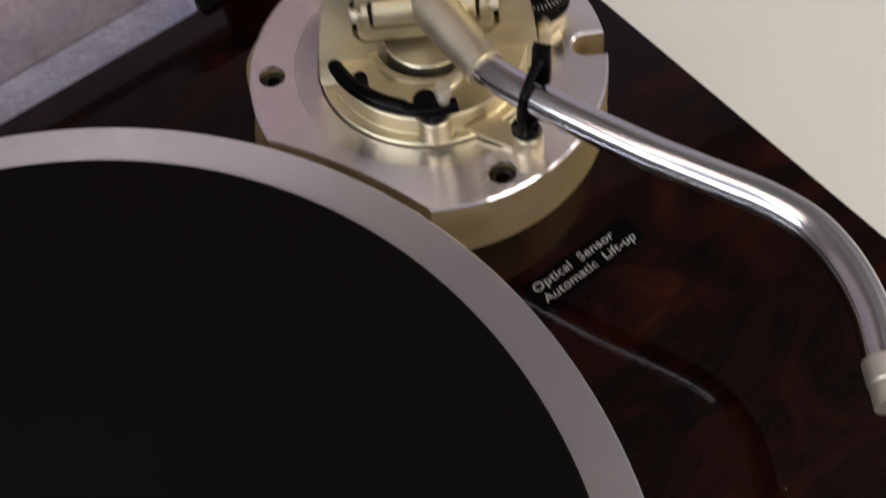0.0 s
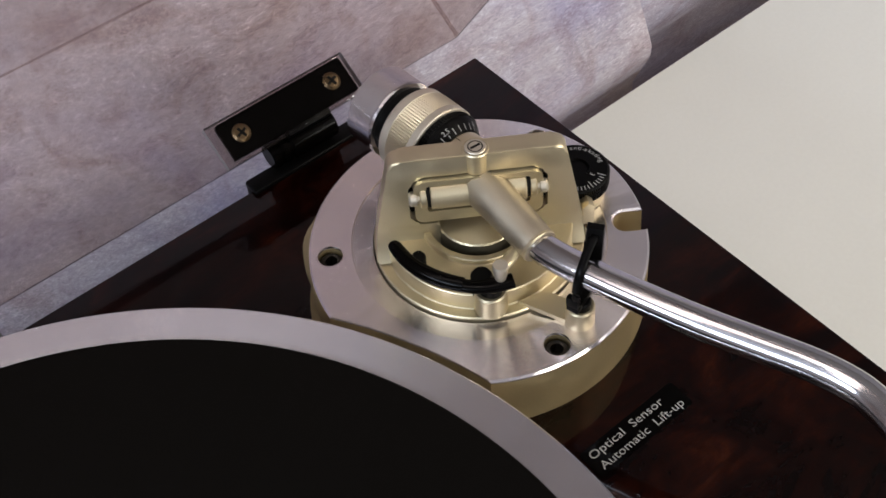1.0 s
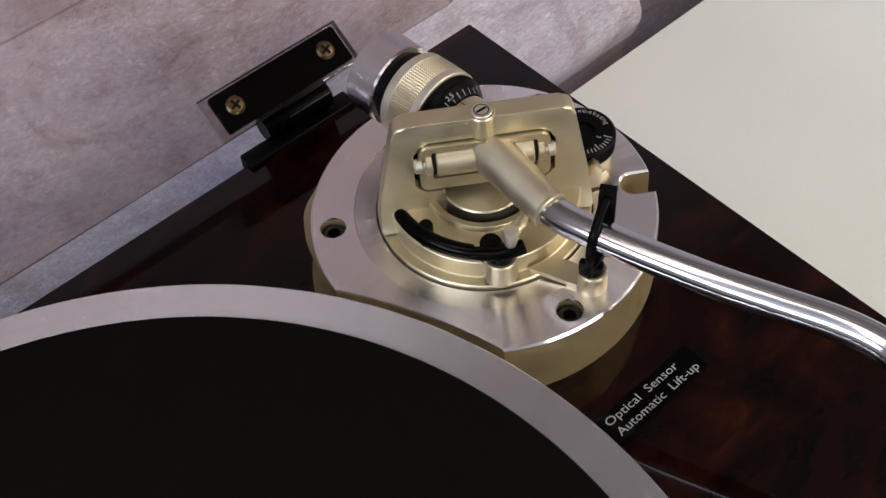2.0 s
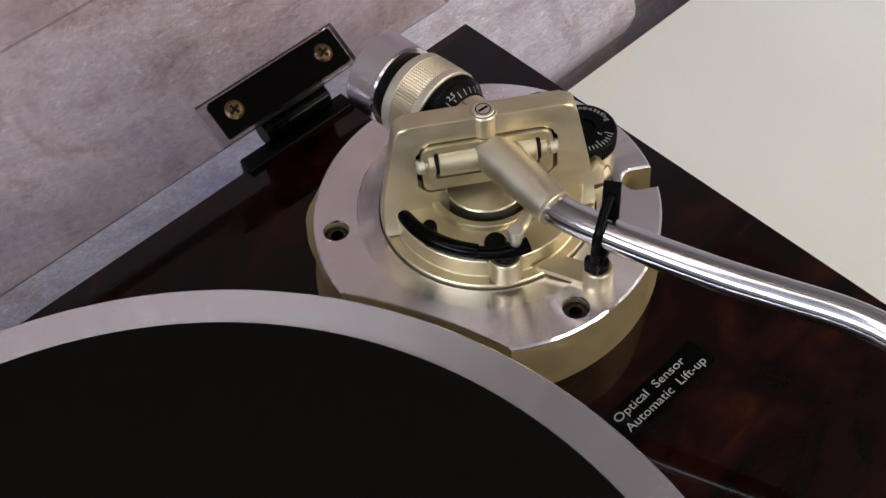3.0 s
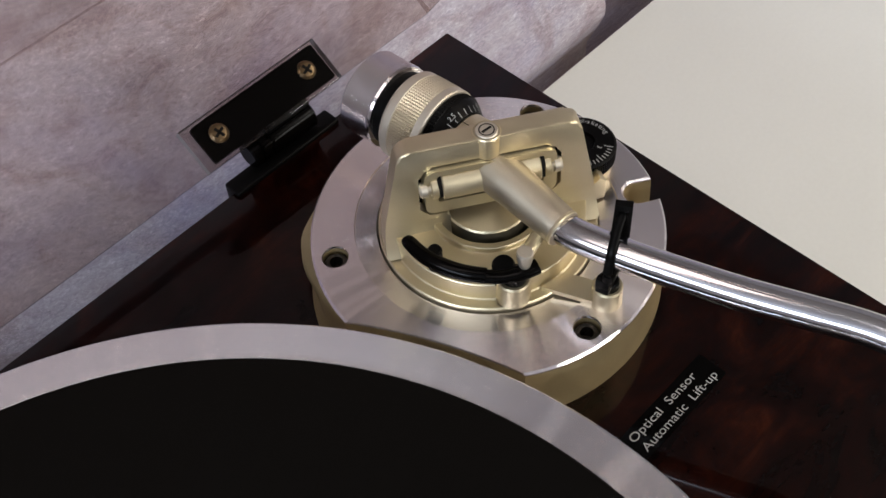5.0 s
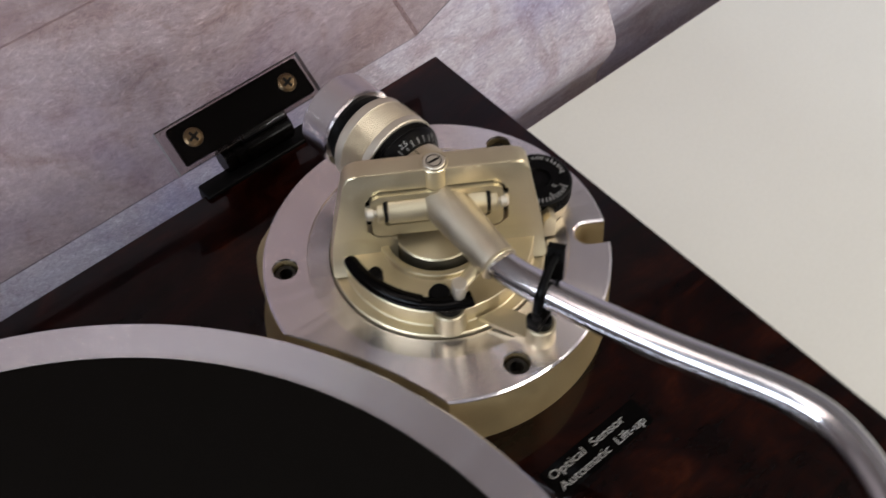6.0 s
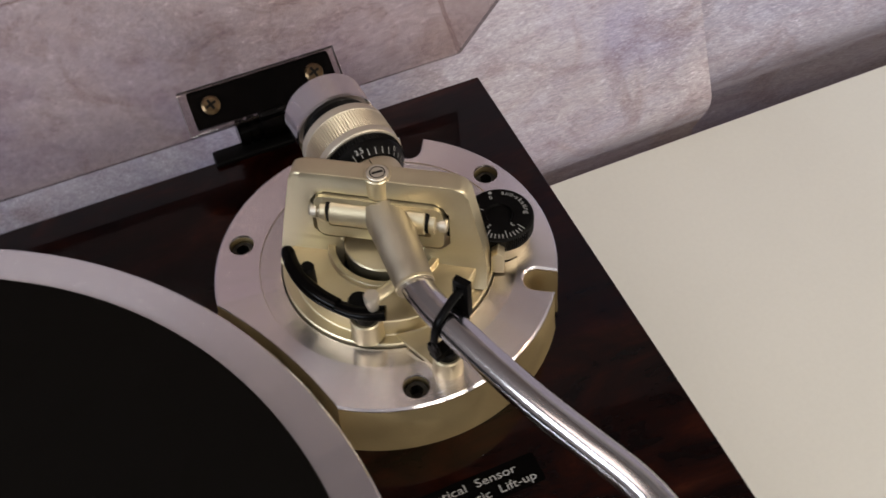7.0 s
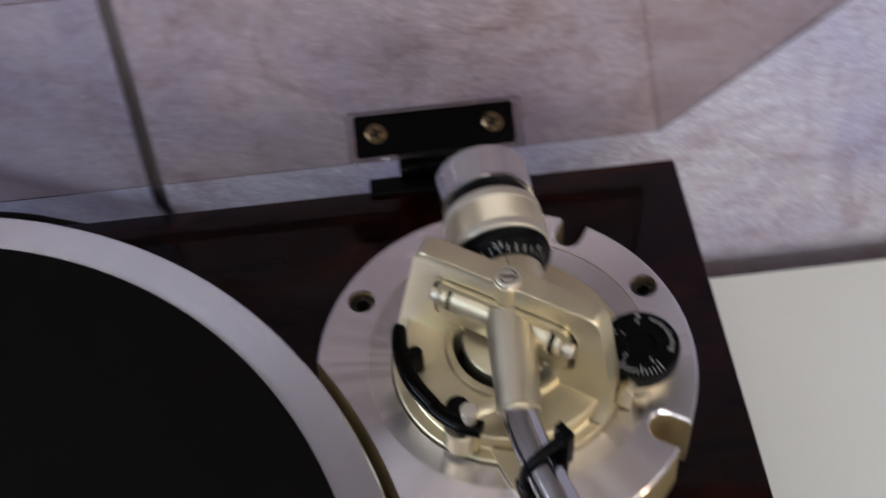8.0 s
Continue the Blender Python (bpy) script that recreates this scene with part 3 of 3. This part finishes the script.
for sgn in (-1, 1):
    # near-black plug in place of the shade at the barrel's end
    sub("bearing_gap_shade", moved(lathe([(0, 14.9), (4.4, 14.9), (4.4, 16.3), (0, 16.3)], 28, (0, -3.6, 49.2), (sgn, 0, 0)), YM), RECESS_SHADE, gimbal)
    sub("bearing_collar", moved(lathe([(0, 16.1), (3.6, 16.1), (3.9, 16.4), (3.9, 18.0), (3.3, 18.4), (0, 18.4)], 30, (0, -4.4, 49.2), (sgn, 0, 0)), YM), GOLD, gimbal)
    sub("bearing_screw", moved(lathe([(1.6, 18.2), (1.6, 19.2), (2.4, 19.4), (2.4, 21.2), (1.9, 21.8), (0, 21.9)], 28, (0, -5.2, 49.2), (sgn, 0, 0)), YM), WHITE_GOLD, gimbal, "small pale bearing screw")
    # near-black strip added in the frame's side gap as its shade
    k = 21.2 * sgn
    sub("frame_gap_shade", moved(box(k - 1.0, k + 1.0, 0.2, 1.8, 37.0, 56.9), YM), RECESS_SHADE, gimbal, "", 0)

# ---- tone arm ----
arm = on_player("tone_arm", sweep([(0, 5.0, 50.0), (-0.2, -3, 49.8), (-0.6, -9, 49.2), (-1.2, -20, 47.9), (-1.9, -30.8, 46.6), (-1.95, -31.4, 46.5)], [5.2, 7.2, 7.0, 6.4, 5.9, 5.7], 36), SLEEVE, "satin champagne arm sleeve", smooth=50)
sub("sleeve_ring", lathe([(4.4, 0), (6.0, 0), (6.1, 0.3), (6.1, 0.9), (5.8, 1.2), (4.4, 1.2)], 40, (-1.9, -30.6, 46.6), (-0.06, -1, -0.11)), GOLD, arm)
TUBE = [(-1.7, -29, 46.8), (-1.4, -34, 46.4), (0.0, -41, 46.3), (2.8, -51, 46.3), (6.9, -64, 46.3), (13.2, -82, 46.3), (20.0, -98.5, 46.3), (25.2, -111, 46.3), (28.0, -120.5, 46.3), (28.8, -129, 46.3), (26.8, -140, 46.3), (22.0, -151.5, 46.3), (15.2, -161.5, 46.3), (13.4, -164, 46.3)]
sub("arm_tube", sweep(TUBE, 4.9, 40, smooth=10), CHROME, arm, "polished chrome S-shaped arm tube", 60)
sub("shell_collar", lathe([(0, 0), (5.2, 0), (5.5, 0.4), (5.5, 6), (5.2, 6.4), (5.2, 12), (0, 12)], 40, (14.4, -162.6, 46.3), (-0.57, -0.82, 0)), WHITE_GOLD, arm, "pale champagne locking collar")
# lifting pin on its bar
sub("lift_bar", sweep([(-2.2, -25.0, 43.6), (-8, -26.6, 43.4), (-14.6, -28.3, 43.2)], [2.1, 2.0, 1.9], 16, smooth=3, squash=(1.1, 0.75)), GOLD, arm)
sub("lift_pin", lathe([(0, 36.2), (1.5, 36.2), (1.7, 39), (2.3, 42), (2.5, 44.8), (2.2, 45.6), (0, 45.8)], 28, (-14.9, -28.4, 0)), WHITE_GOLD, arm, "pale champagne lifting pin")

# counterweight behind the pivot: stub, tracking dial, knurled ring, weight
AX = (0.4, 0, 50.0)
SW = Matrix.Translation((0.4, 9, 50)) @ Matrix.Rotation(radians(4.0), 4, "Z") @ Matrix.Translation((-0.4, -9, -50))


def swung(bm):
    """The counterweight's axis stands a few degrees off the plinth's."""
    return moved(bm, SW)


sub("rear_stub", swung(lathe([(4.5, 0), (9.0, 2.0), (10.2, 3.0), (10.5, 4.0), (10.5, 9.6), (10.2, 10.0), (6, 10.0), (6, 20)], 56, AX, (0, 1, 0))), GOLD, arm)
weight = on_player("counterweight", swung(lathe([(0, 48.0), (13.3, 48.0), (13.9, 47.5), (13.9, 36.6), (13.6, 36.0), (12.7, 35.8), (11.8, 35.6), (11.8, 34)], 96, AX, (0, 1, 0))), SATIN, "bright satin steel counterweight", smooth=24)
sub("bright_rim", swung(lathe([(13.92, 37.3), (14.0, 36.8), (13.75, 35.9), (12.8, 35.7)], 96, AX, (0, 1, 0))), CHROME, weight, "polished front rim")
sub("weight_gap", swung(lathe([(12.3, 35.9), (12.3, 31)], 72, AX, (0, 1, 0))), BLACK, weight, "black gap behind the knurled ring")
sub("plain_ring", swung(lathe([(12.2, 31.8), (13.9, 31.8), (14.5, 31.2), (14.6, 30.4), (14.6, 28.3), (14.35, 28.1)], 96, AX, (0, 1, 0))), WHITE_GOLD, weight)
sub("plain_ring", swung(lathe([(14.35, 20.2), (14.6, 20.0), (14.6, 17.6), (14.3, 17.2), (13.2, 17.0)], 96, AX, (0, 1, 0))), WHITE_GOLD, weight)


def knurled(r, h0, h1, around, along, deep, at, axis):
    """A band of small four-sided pyramids round an axis."""
    bm = bmesh.new()
    turn = Vector(axis).to_track_quat("Z", "Y").to_matrix()

    def v(a, h, rr):
        return bm.verts.new(Vector(at) + turn @ Vector((rr * math.cos(a), rr * math.sin(a), h)))

    step, rise = 2 * math.pi / around, (h1 - h0) / along
    grid = [[v(i * step, h0 + j * rise, r - deep) for i in range(around)] for j in range(along + 1)]
    for j in range(along):
        for i in range(around):
            k = (i + 1) % around
            c = v((i + 0.5) * step, h0 + (j + 0.5) * rise, r)
            q = (grid[j][i], grid[j][k], grid[j + 1][k], grid[j + 1][i])
            for a, b in zip(q, q[1:] + q[:1]):
                bm.faces.new((a, b, c))
    return bm


sub("knurled_ring", swung(knurled(14.8, 20.1, 28.2, 96, 9, 0.55, AX, (0, 1, 0))), KNURL, weight, "pale champagne knurled ring", 0)
dial = sub("tracking_dial", swung(lathe([(13.6, 17.1), (13.6, 14.4), (13.4, 13.6), (10.7, 10.0), (10.4, 10.0)], 96, AX, (0, 1, 0))), BLACK, weight, "black tracking force dial with white marks")


def dial_frame(az, r, h):
    """x runs round the dial, y up its cone, z off it."""
    out_ = Vector((math.sin(az), 0, math.cos(az)))
    slope_ = (out_ * 2.7 + Vector((0, 3.6, 0))).normalized()
    round_ = Vector((math.cos(az), 0, -math.sin(az)))
    n_ = round_.cross(slope_)
    m = Matrix((round_, slope_, n_)).transposed().to_4x4()
    m.translation = Vector((AX[0], AX[1] + h, AX[2])) + out_ * r + n_ * 0.05
    return SW @ m


sub("dial_grip", swung(knurled(14.15, 14.4, 17.0, 84, 3, 0.45, AX, (0, 1, 0))), BLACK, weight, "", 0)
bm = bmesh.new()
for k in range(-14, 15):
    az = radians(k * 12.0 - 8)
    long_ = 2.2 if k % 5 else 1.1
    f = dial_frame(az, 10.95, 10.33)
    vs = [bm.verts.new(f @ Vector(c)) for c in ((-0.14, 0, 0), (0.14, 0, 0), (0.14, long_, 0), (-0.14, long_, 0))]
    bm.faces.new(vs)
sub("dial_ticks", bm, PRINT, weight, "", 0)
for txt, az in (("2.5", -8), ("0", 52), ("2", -68), ("1.5", -128)):
    f = dial_frame(radians(az), 11.85, 11.55)
    wd = 0.75 * 2.3 * len(txt) * 0.62
    lettering("dial_figure", txt, 2.3, PLAYER0 @ f @ Matrix.Translation((-wd / 2, 0.1, 0)), weight, PRINT)
sub("index_line", swung(box(0.2, 0.45, 4.4, 9.6, 60.3, 60.56)), BLACK, weight, "", 0)

# ---- cue lever ----


def on_ring(r, a, z):
    return (r * math.cos(radians(a)), r * math.sin(radians(a)), z)


lever = on_player("cue_lever", sweep([on_ring(31.5, 173, 39.6), on_ring(31.7, 176, 39.4), on_ring(32.0, 186, 38.6), on_ring(32.2, 198, 38.0), on_ring(32.4, 210, 37.6), on_ring(32.6, 222, 37.2)], [1.6, 2.2, 2.4, 2.5, 2.5, 2.4], 20, smooth=5), GLOSS_BLACK, "black curved cue lever", smooth=50)
sub("lever_tip", sweep([on_ring(32.6, 221, 36.9), on_ring(32.8, 230, 36.8), on_ring(33.0, 240, 37.2), on_ring(33.0, 249, 37.6)], [1.8, 2.0, 2.2, 2.1], 18, smooth=5, squash=(1.25, 0.85)), GLOSS_BLACK, lever, "", 50)
sub("lever_post", lathe([(2.3, 29.5), (2.3, 37.6), (1.9, 38.4), (0, 38.5)], 24, on_ring(28.2, 189, 0)), BLACK, lever)
sub("lever_knob", lathe([(3.5, 29.5), (3.5, 36.6), (3.0, 37.6), (0, 37.8)], 28, on_ring(28.6, 232, 0)), BLACK, lever)
sub("lever_rod", lathe([(3.4, 28.2), (3.4, 35.6)], 28, (-17.0, -26.6, 0)), BLACK, lever)

# ---- arm rest ----
rest = on_player("arm_rest", prism(fillet([(-9.5, -30.5), (-0.5, -33.0), (4.6, -44.5), (-2.6, -47.5)], [0.5, 0.5, 1, 1]), 22.45, 24.3), GOLD, "champagne arm rest bracket")
sub("rest_sleeve", lathe([(4.9, 22.4), (4.8, 23), (4.6, 29.6), (4.2, 30.2), (3.5, 30.2), (3.4, 29.0)], 44, (1.0, -47.2, 0)), GOLD, rest)
sub("rest_stem", lathe([(3.35, 24), (3.35, 32.4), (2.9, 33), (0, 33)], 36, (1.0, -47.2, 0)), BLACK, rest, "black stem")
RM = Matrix.Translation((1.2, -47.0, 0)) @ Matrix.Rotation(radians(17), 4, "Z")
bm = box(-5.6, 6.6, -2.1, 2.1, 32.2, 35.2, 0.5)
box(-6.0, -3.9, -2.1, 2.1, 34.9, 39.0, 0.4, bm=bm)
box(5.4, 7.6, -2.1, 2.1, 33.0, 47.0, 0.4, bm=bm)
fork_bm = bmesh.new()
oo, hh = [(-2.7, 46.0), (2.7, 46.0), (2.5, 60.6), (-2.5, 60.6)], [(-1.2, 53.6), (1.2, 53.6), (1.2, 58.0), (-1.2, 58.0)]
rings = [[fork_bm.verts.new((u, v, z)) for v, z in q] for q, u in ((oo, 5.4), (hh, 5.4), (hh, 7.6), (oo, 7.6))]
for k in range(4):
    skin(fork_bm, rings[k], rings[(k + 1) % 4])
sub("rest_fork", moved(bm, RM), BLACK, rest, "black plastic fork")
TURN = Matrix.Translation((6.5, 0, 0)) @ Matrix.Rotation(radians(17), 4, "Z") @ Matrix.Translation((-6.5, 0, 0))
sub("latch_plate", moved(fork_bm, RM @ TURN), BLACK, rest, "black latch plate with a small window", 0)
bm = sweep([(-5.2, -1.2, 37.6), (-5.6, -1.2, 43.0), (-4.4, -1.0, 49.4), (-1.0, -0.6, 52.6), (3.0, 0.0, 54.6), (6.8, 0.2, 56.4)], [1.0, 0.95, 0.9, 0.9, 0.95, 1.0], 14, smooth=5, squash=(1.5, 0.65))
sub("rest_latch", moved(bm, RM), BLACK, rest, "black latch over the arm tube", 50)

# ---- anti-skating dial ----
DX, DY, DR = 36.8, -7.4, 11.4
anti = on_player("anti_skating_dial", lathe([(10.2, 22.2), (10.2, 27.4), (9.9, 27.9), (9, 27.9)], 64, (DX, DY, 0)), GOLD, "champagne dial seat")
bm = bmesh.new()
prof = [(28.0, 0.35), (28.2, 0), (33.2, 0), (33.8, 0.5)]
N = 180
rows = []
for z, ins in prof:
    rows.append([bm.verts.new((DX + (DR - ins - (0.28 if k % 2 else 0)) * math.cos(2 * math.pi * k / N), DY + (DR - ins - (0.28 if k % 2 else 0)) * math.sin(2 * math.pi * k / N), z)) for k in range(N)])
for a, b in zip(rows, rows[1:]):
    skin(bm, a, b)
top, _ = ring_of(bm, circle(DX, DY, DR - 0.9, N), 34.0)
skin(bm, rows[-1], top)
d1, _ = ring_of(bm, circle(DX, DY, 4.4, N), 34.0)
d2, _ = ring_of(bm, circle(DX, DY, 4.0, N), 33.2)
skin(bm, top, d1)
skin(bm, d1, d2)
bm.faces.new(d2)
bm.faces.new(rows[0][::-1])
sub("dial_knob", bm, BLACK, anti, "black dial with white anti-skating scale", 30)


def round_text(text, r, az, step, size, parent):
    for ch in text:
        if ch != " ":
            m = Matrix.Translation((DX, DY, PZ + 34.03)) @ Matrix.Rotation(radians(az - 90), 4, "Z") @ Matrix.Translation((-0.3 * size, r, 0))
            lettering("dial_letter", ch, size, m, parent, PRINT)
        az -= step * (0.55 if ch in "ilt-" else 1.0)


round_text("anti-skating", 8.3, 56, 9.0, 2.4, anti)
round_text("0", 6.7, 86, 10, 2.2, anti)
round_text("3", 5.4, -72, 10, 2.2, anti)
round_text("2", 5.4, -148, 10, 2.2, anti)
round_text("1", 5.4, 136, 10, 2.2, anti)
bm = bmesh.new()
for k in range(22):
    a = radians(-62 - k * 7.6)
    l0 = 7.4 if k % 5 == 0 else 8.6
    d, n = Vector((math.cos(a), math.sin(a), 0)), Vector((-math.sin(a), math.cos(a), 0))
    c = Vector((DX, DY, 34.06))
    bm.faces.new([bm.verts.new(c + d * r + n * w) for r, w in ((l0, -0.17), (10.3, -0.17), (10.3, 0.17), (l0, 0.17))])
sub("dial_ticks", bm, PRINT, anti, "", 0)
sub("dial_dot", lathe([(0.6, 34.0), (0.6, 34.06), (0, 34.06)], 20, (DX + 9.4 * math.cos(radians(84)), DY + 9.4 * math.sin(radians(84)), 0)), PRINT, anti)
bm = upright([(-2.1, 22.3), (-2.1, 30.4), (0, 32.6), (2.1, 30.4), (2.1, 22.3)], -2.4, 2.4, 0.3)
sub("dial_pointer", moved(bm, Matrix.Translation((31.0, -18.9, 0)) @ Matrix.Rotation(radians(-28), 4, "Z")), GOLD, anti, "champagne pointer block")

# ---- printed label on the plinth ----
pts = fillet([(-23.2, -83.6), (17.2, -83.6), (17.2, -73.4), (-23.2, -73.4)], [1.2] * 4)
plate = on_player("label_plate", prism(pts, 0.02, 0.25), GLOSS_BLACK, "small black label with white lettering", smooth=0)
lettering("lettering", "Optical  Sensor", 4.0, Matrix.Translation((-20.9, -77.6, PZ + 0.27)), plate, PRINT, width=31.0)
lettering("lettering", "Automatic  Lift-up", 4.0, Matrix.Translation((-20.6, -82.2, PZ + 0.27)), plate, PRINT, width=35.4)

# ---- lid and hinge ----
HM = Matrix.Translation((0, 93.2, 22.8)) @ Matrix.Rotation(radians(34), 4, "X")


def panels(*boxes):
    bm = bmesh.new()
    for b in boxes:
        box(*b, bm=bm)
    return moved(bm, HM)


A0, A1, N0, N1, LX0, LX1, TH = -8.1, 64.0, -9.2, 356.0, -398.0, 66.2, 3.0
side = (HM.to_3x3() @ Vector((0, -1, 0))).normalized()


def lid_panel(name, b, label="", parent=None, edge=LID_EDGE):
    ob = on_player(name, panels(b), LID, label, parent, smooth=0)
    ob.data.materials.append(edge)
    # faces that look along side take the painted edge shade
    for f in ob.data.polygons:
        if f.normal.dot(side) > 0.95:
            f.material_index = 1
    ob.visible_shadow = False
    return ob


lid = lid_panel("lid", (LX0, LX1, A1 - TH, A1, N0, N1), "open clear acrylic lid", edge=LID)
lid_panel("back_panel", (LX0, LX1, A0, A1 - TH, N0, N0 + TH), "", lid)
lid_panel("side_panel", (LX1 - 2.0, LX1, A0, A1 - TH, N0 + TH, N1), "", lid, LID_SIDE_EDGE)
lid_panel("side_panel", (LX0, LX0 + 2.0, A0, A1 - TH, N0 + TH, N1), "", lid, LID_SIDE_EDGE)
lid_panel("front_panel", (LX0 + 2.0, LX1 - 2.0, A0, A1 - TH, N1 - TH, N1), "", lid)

hinge = on_player("hinge", box(-38.4, 10.5, 84.0, 92.0, -14, 1.6, 1.0, 3), BLACK, "black lid hinge on the plinth's rear edge")
sub("hinge_barrel", lathe([(0, -27), (4.6, -27), (5.2, -26.4), (5.2, -23.6), (4.4, -23.3), (4.4, -22.4), (5.2, -22.1), (5.2, -19.4), (4.6, -19), (4.6, -18), (5.6, -17.6), (5.6, 1.4), (5.0, 2), (0, 2)], 36, (0, 90.5, 7.6), (1, 0, 0)), GLOSS_BLACK, hinge)
sub("hinge_neck", moved(box(-18, 1, -9.5, -2, -6.0, -2.4, 0.6), HM), BLACK, hinge)
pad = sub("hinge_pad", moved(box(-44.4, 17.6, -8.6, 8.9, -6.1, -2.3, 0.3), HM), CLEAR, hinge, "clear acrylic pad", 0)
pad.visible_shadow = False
pad.data.materials.append(PAD_EDGE_LIT)
pad.data.materials.append(PAD_EDGE_SHADED)
# edge light and shade painted by direction: ends paler, long edges darker
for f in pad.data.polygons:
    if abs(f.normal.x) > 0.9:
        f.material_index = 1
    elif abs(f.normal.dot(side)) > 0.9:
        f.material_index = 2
hp = fillet([(-41.2, -7.4), (14.4, -7.4), (14.4, 7.2), (-41.2, 7.2)], [1.0, 1.0, 1.5, 1.5])
sub("hinge_plate", moved(prism(hp, -2.25, 0), HM), GLOSS_BLACK, hinge, "glossy black hinge plate", 0)
for x in (-33.7, 6.8):
    bm = moved(lathe([(3.6, 0.0), (3.5, 0.35), (2.6, 0.9), (0, 1.15)], 32, (x, 0.4, 0)), HM)
    sub("hinge_screw", bm, BRASS, hinge, "brassy cross-head screw")
    # raised cross, its depth only painted as shade
    bm = bmesh.new()
    box(x - 2.1, x + 2.1, 0.4 - 0.5, 0.4 + 0.5, 0.6, 1.25, bm=bm)
    box(x - 0.5, x + 0.5, 0.4 - 2.1, 0.4 + 2.1, 0.6, 1.25, bm=bm)
    sub("screw_cross", moved(bm, HM @ Matrix.Translation((x, 0.4, 0)) @ Matrix.Rotation(radians(20), 4, "Z") @ Matrix.Translation((-x, -0.4, 0))), RECESS_SHADE, hinge, "", 0)

# ---- behind the plinth ----
cable = part("power_cable", sweep([(-118, 84, -62), (-130, 98, -58), (-148, 109, -36), (-160, 108, -24.5), (-179.5, 108, -16.7), (-220, 106, -8), (-290, 100, -30), (-350, 98, -85), (-385, 97, -102), (-420, 97, -102.6), (-560, 90, -102.6)], 2.3, 18, smooth=8), BLACK, None, smooth=50)
tagged(cable, "black power cable looping out behind the record player", "cable")
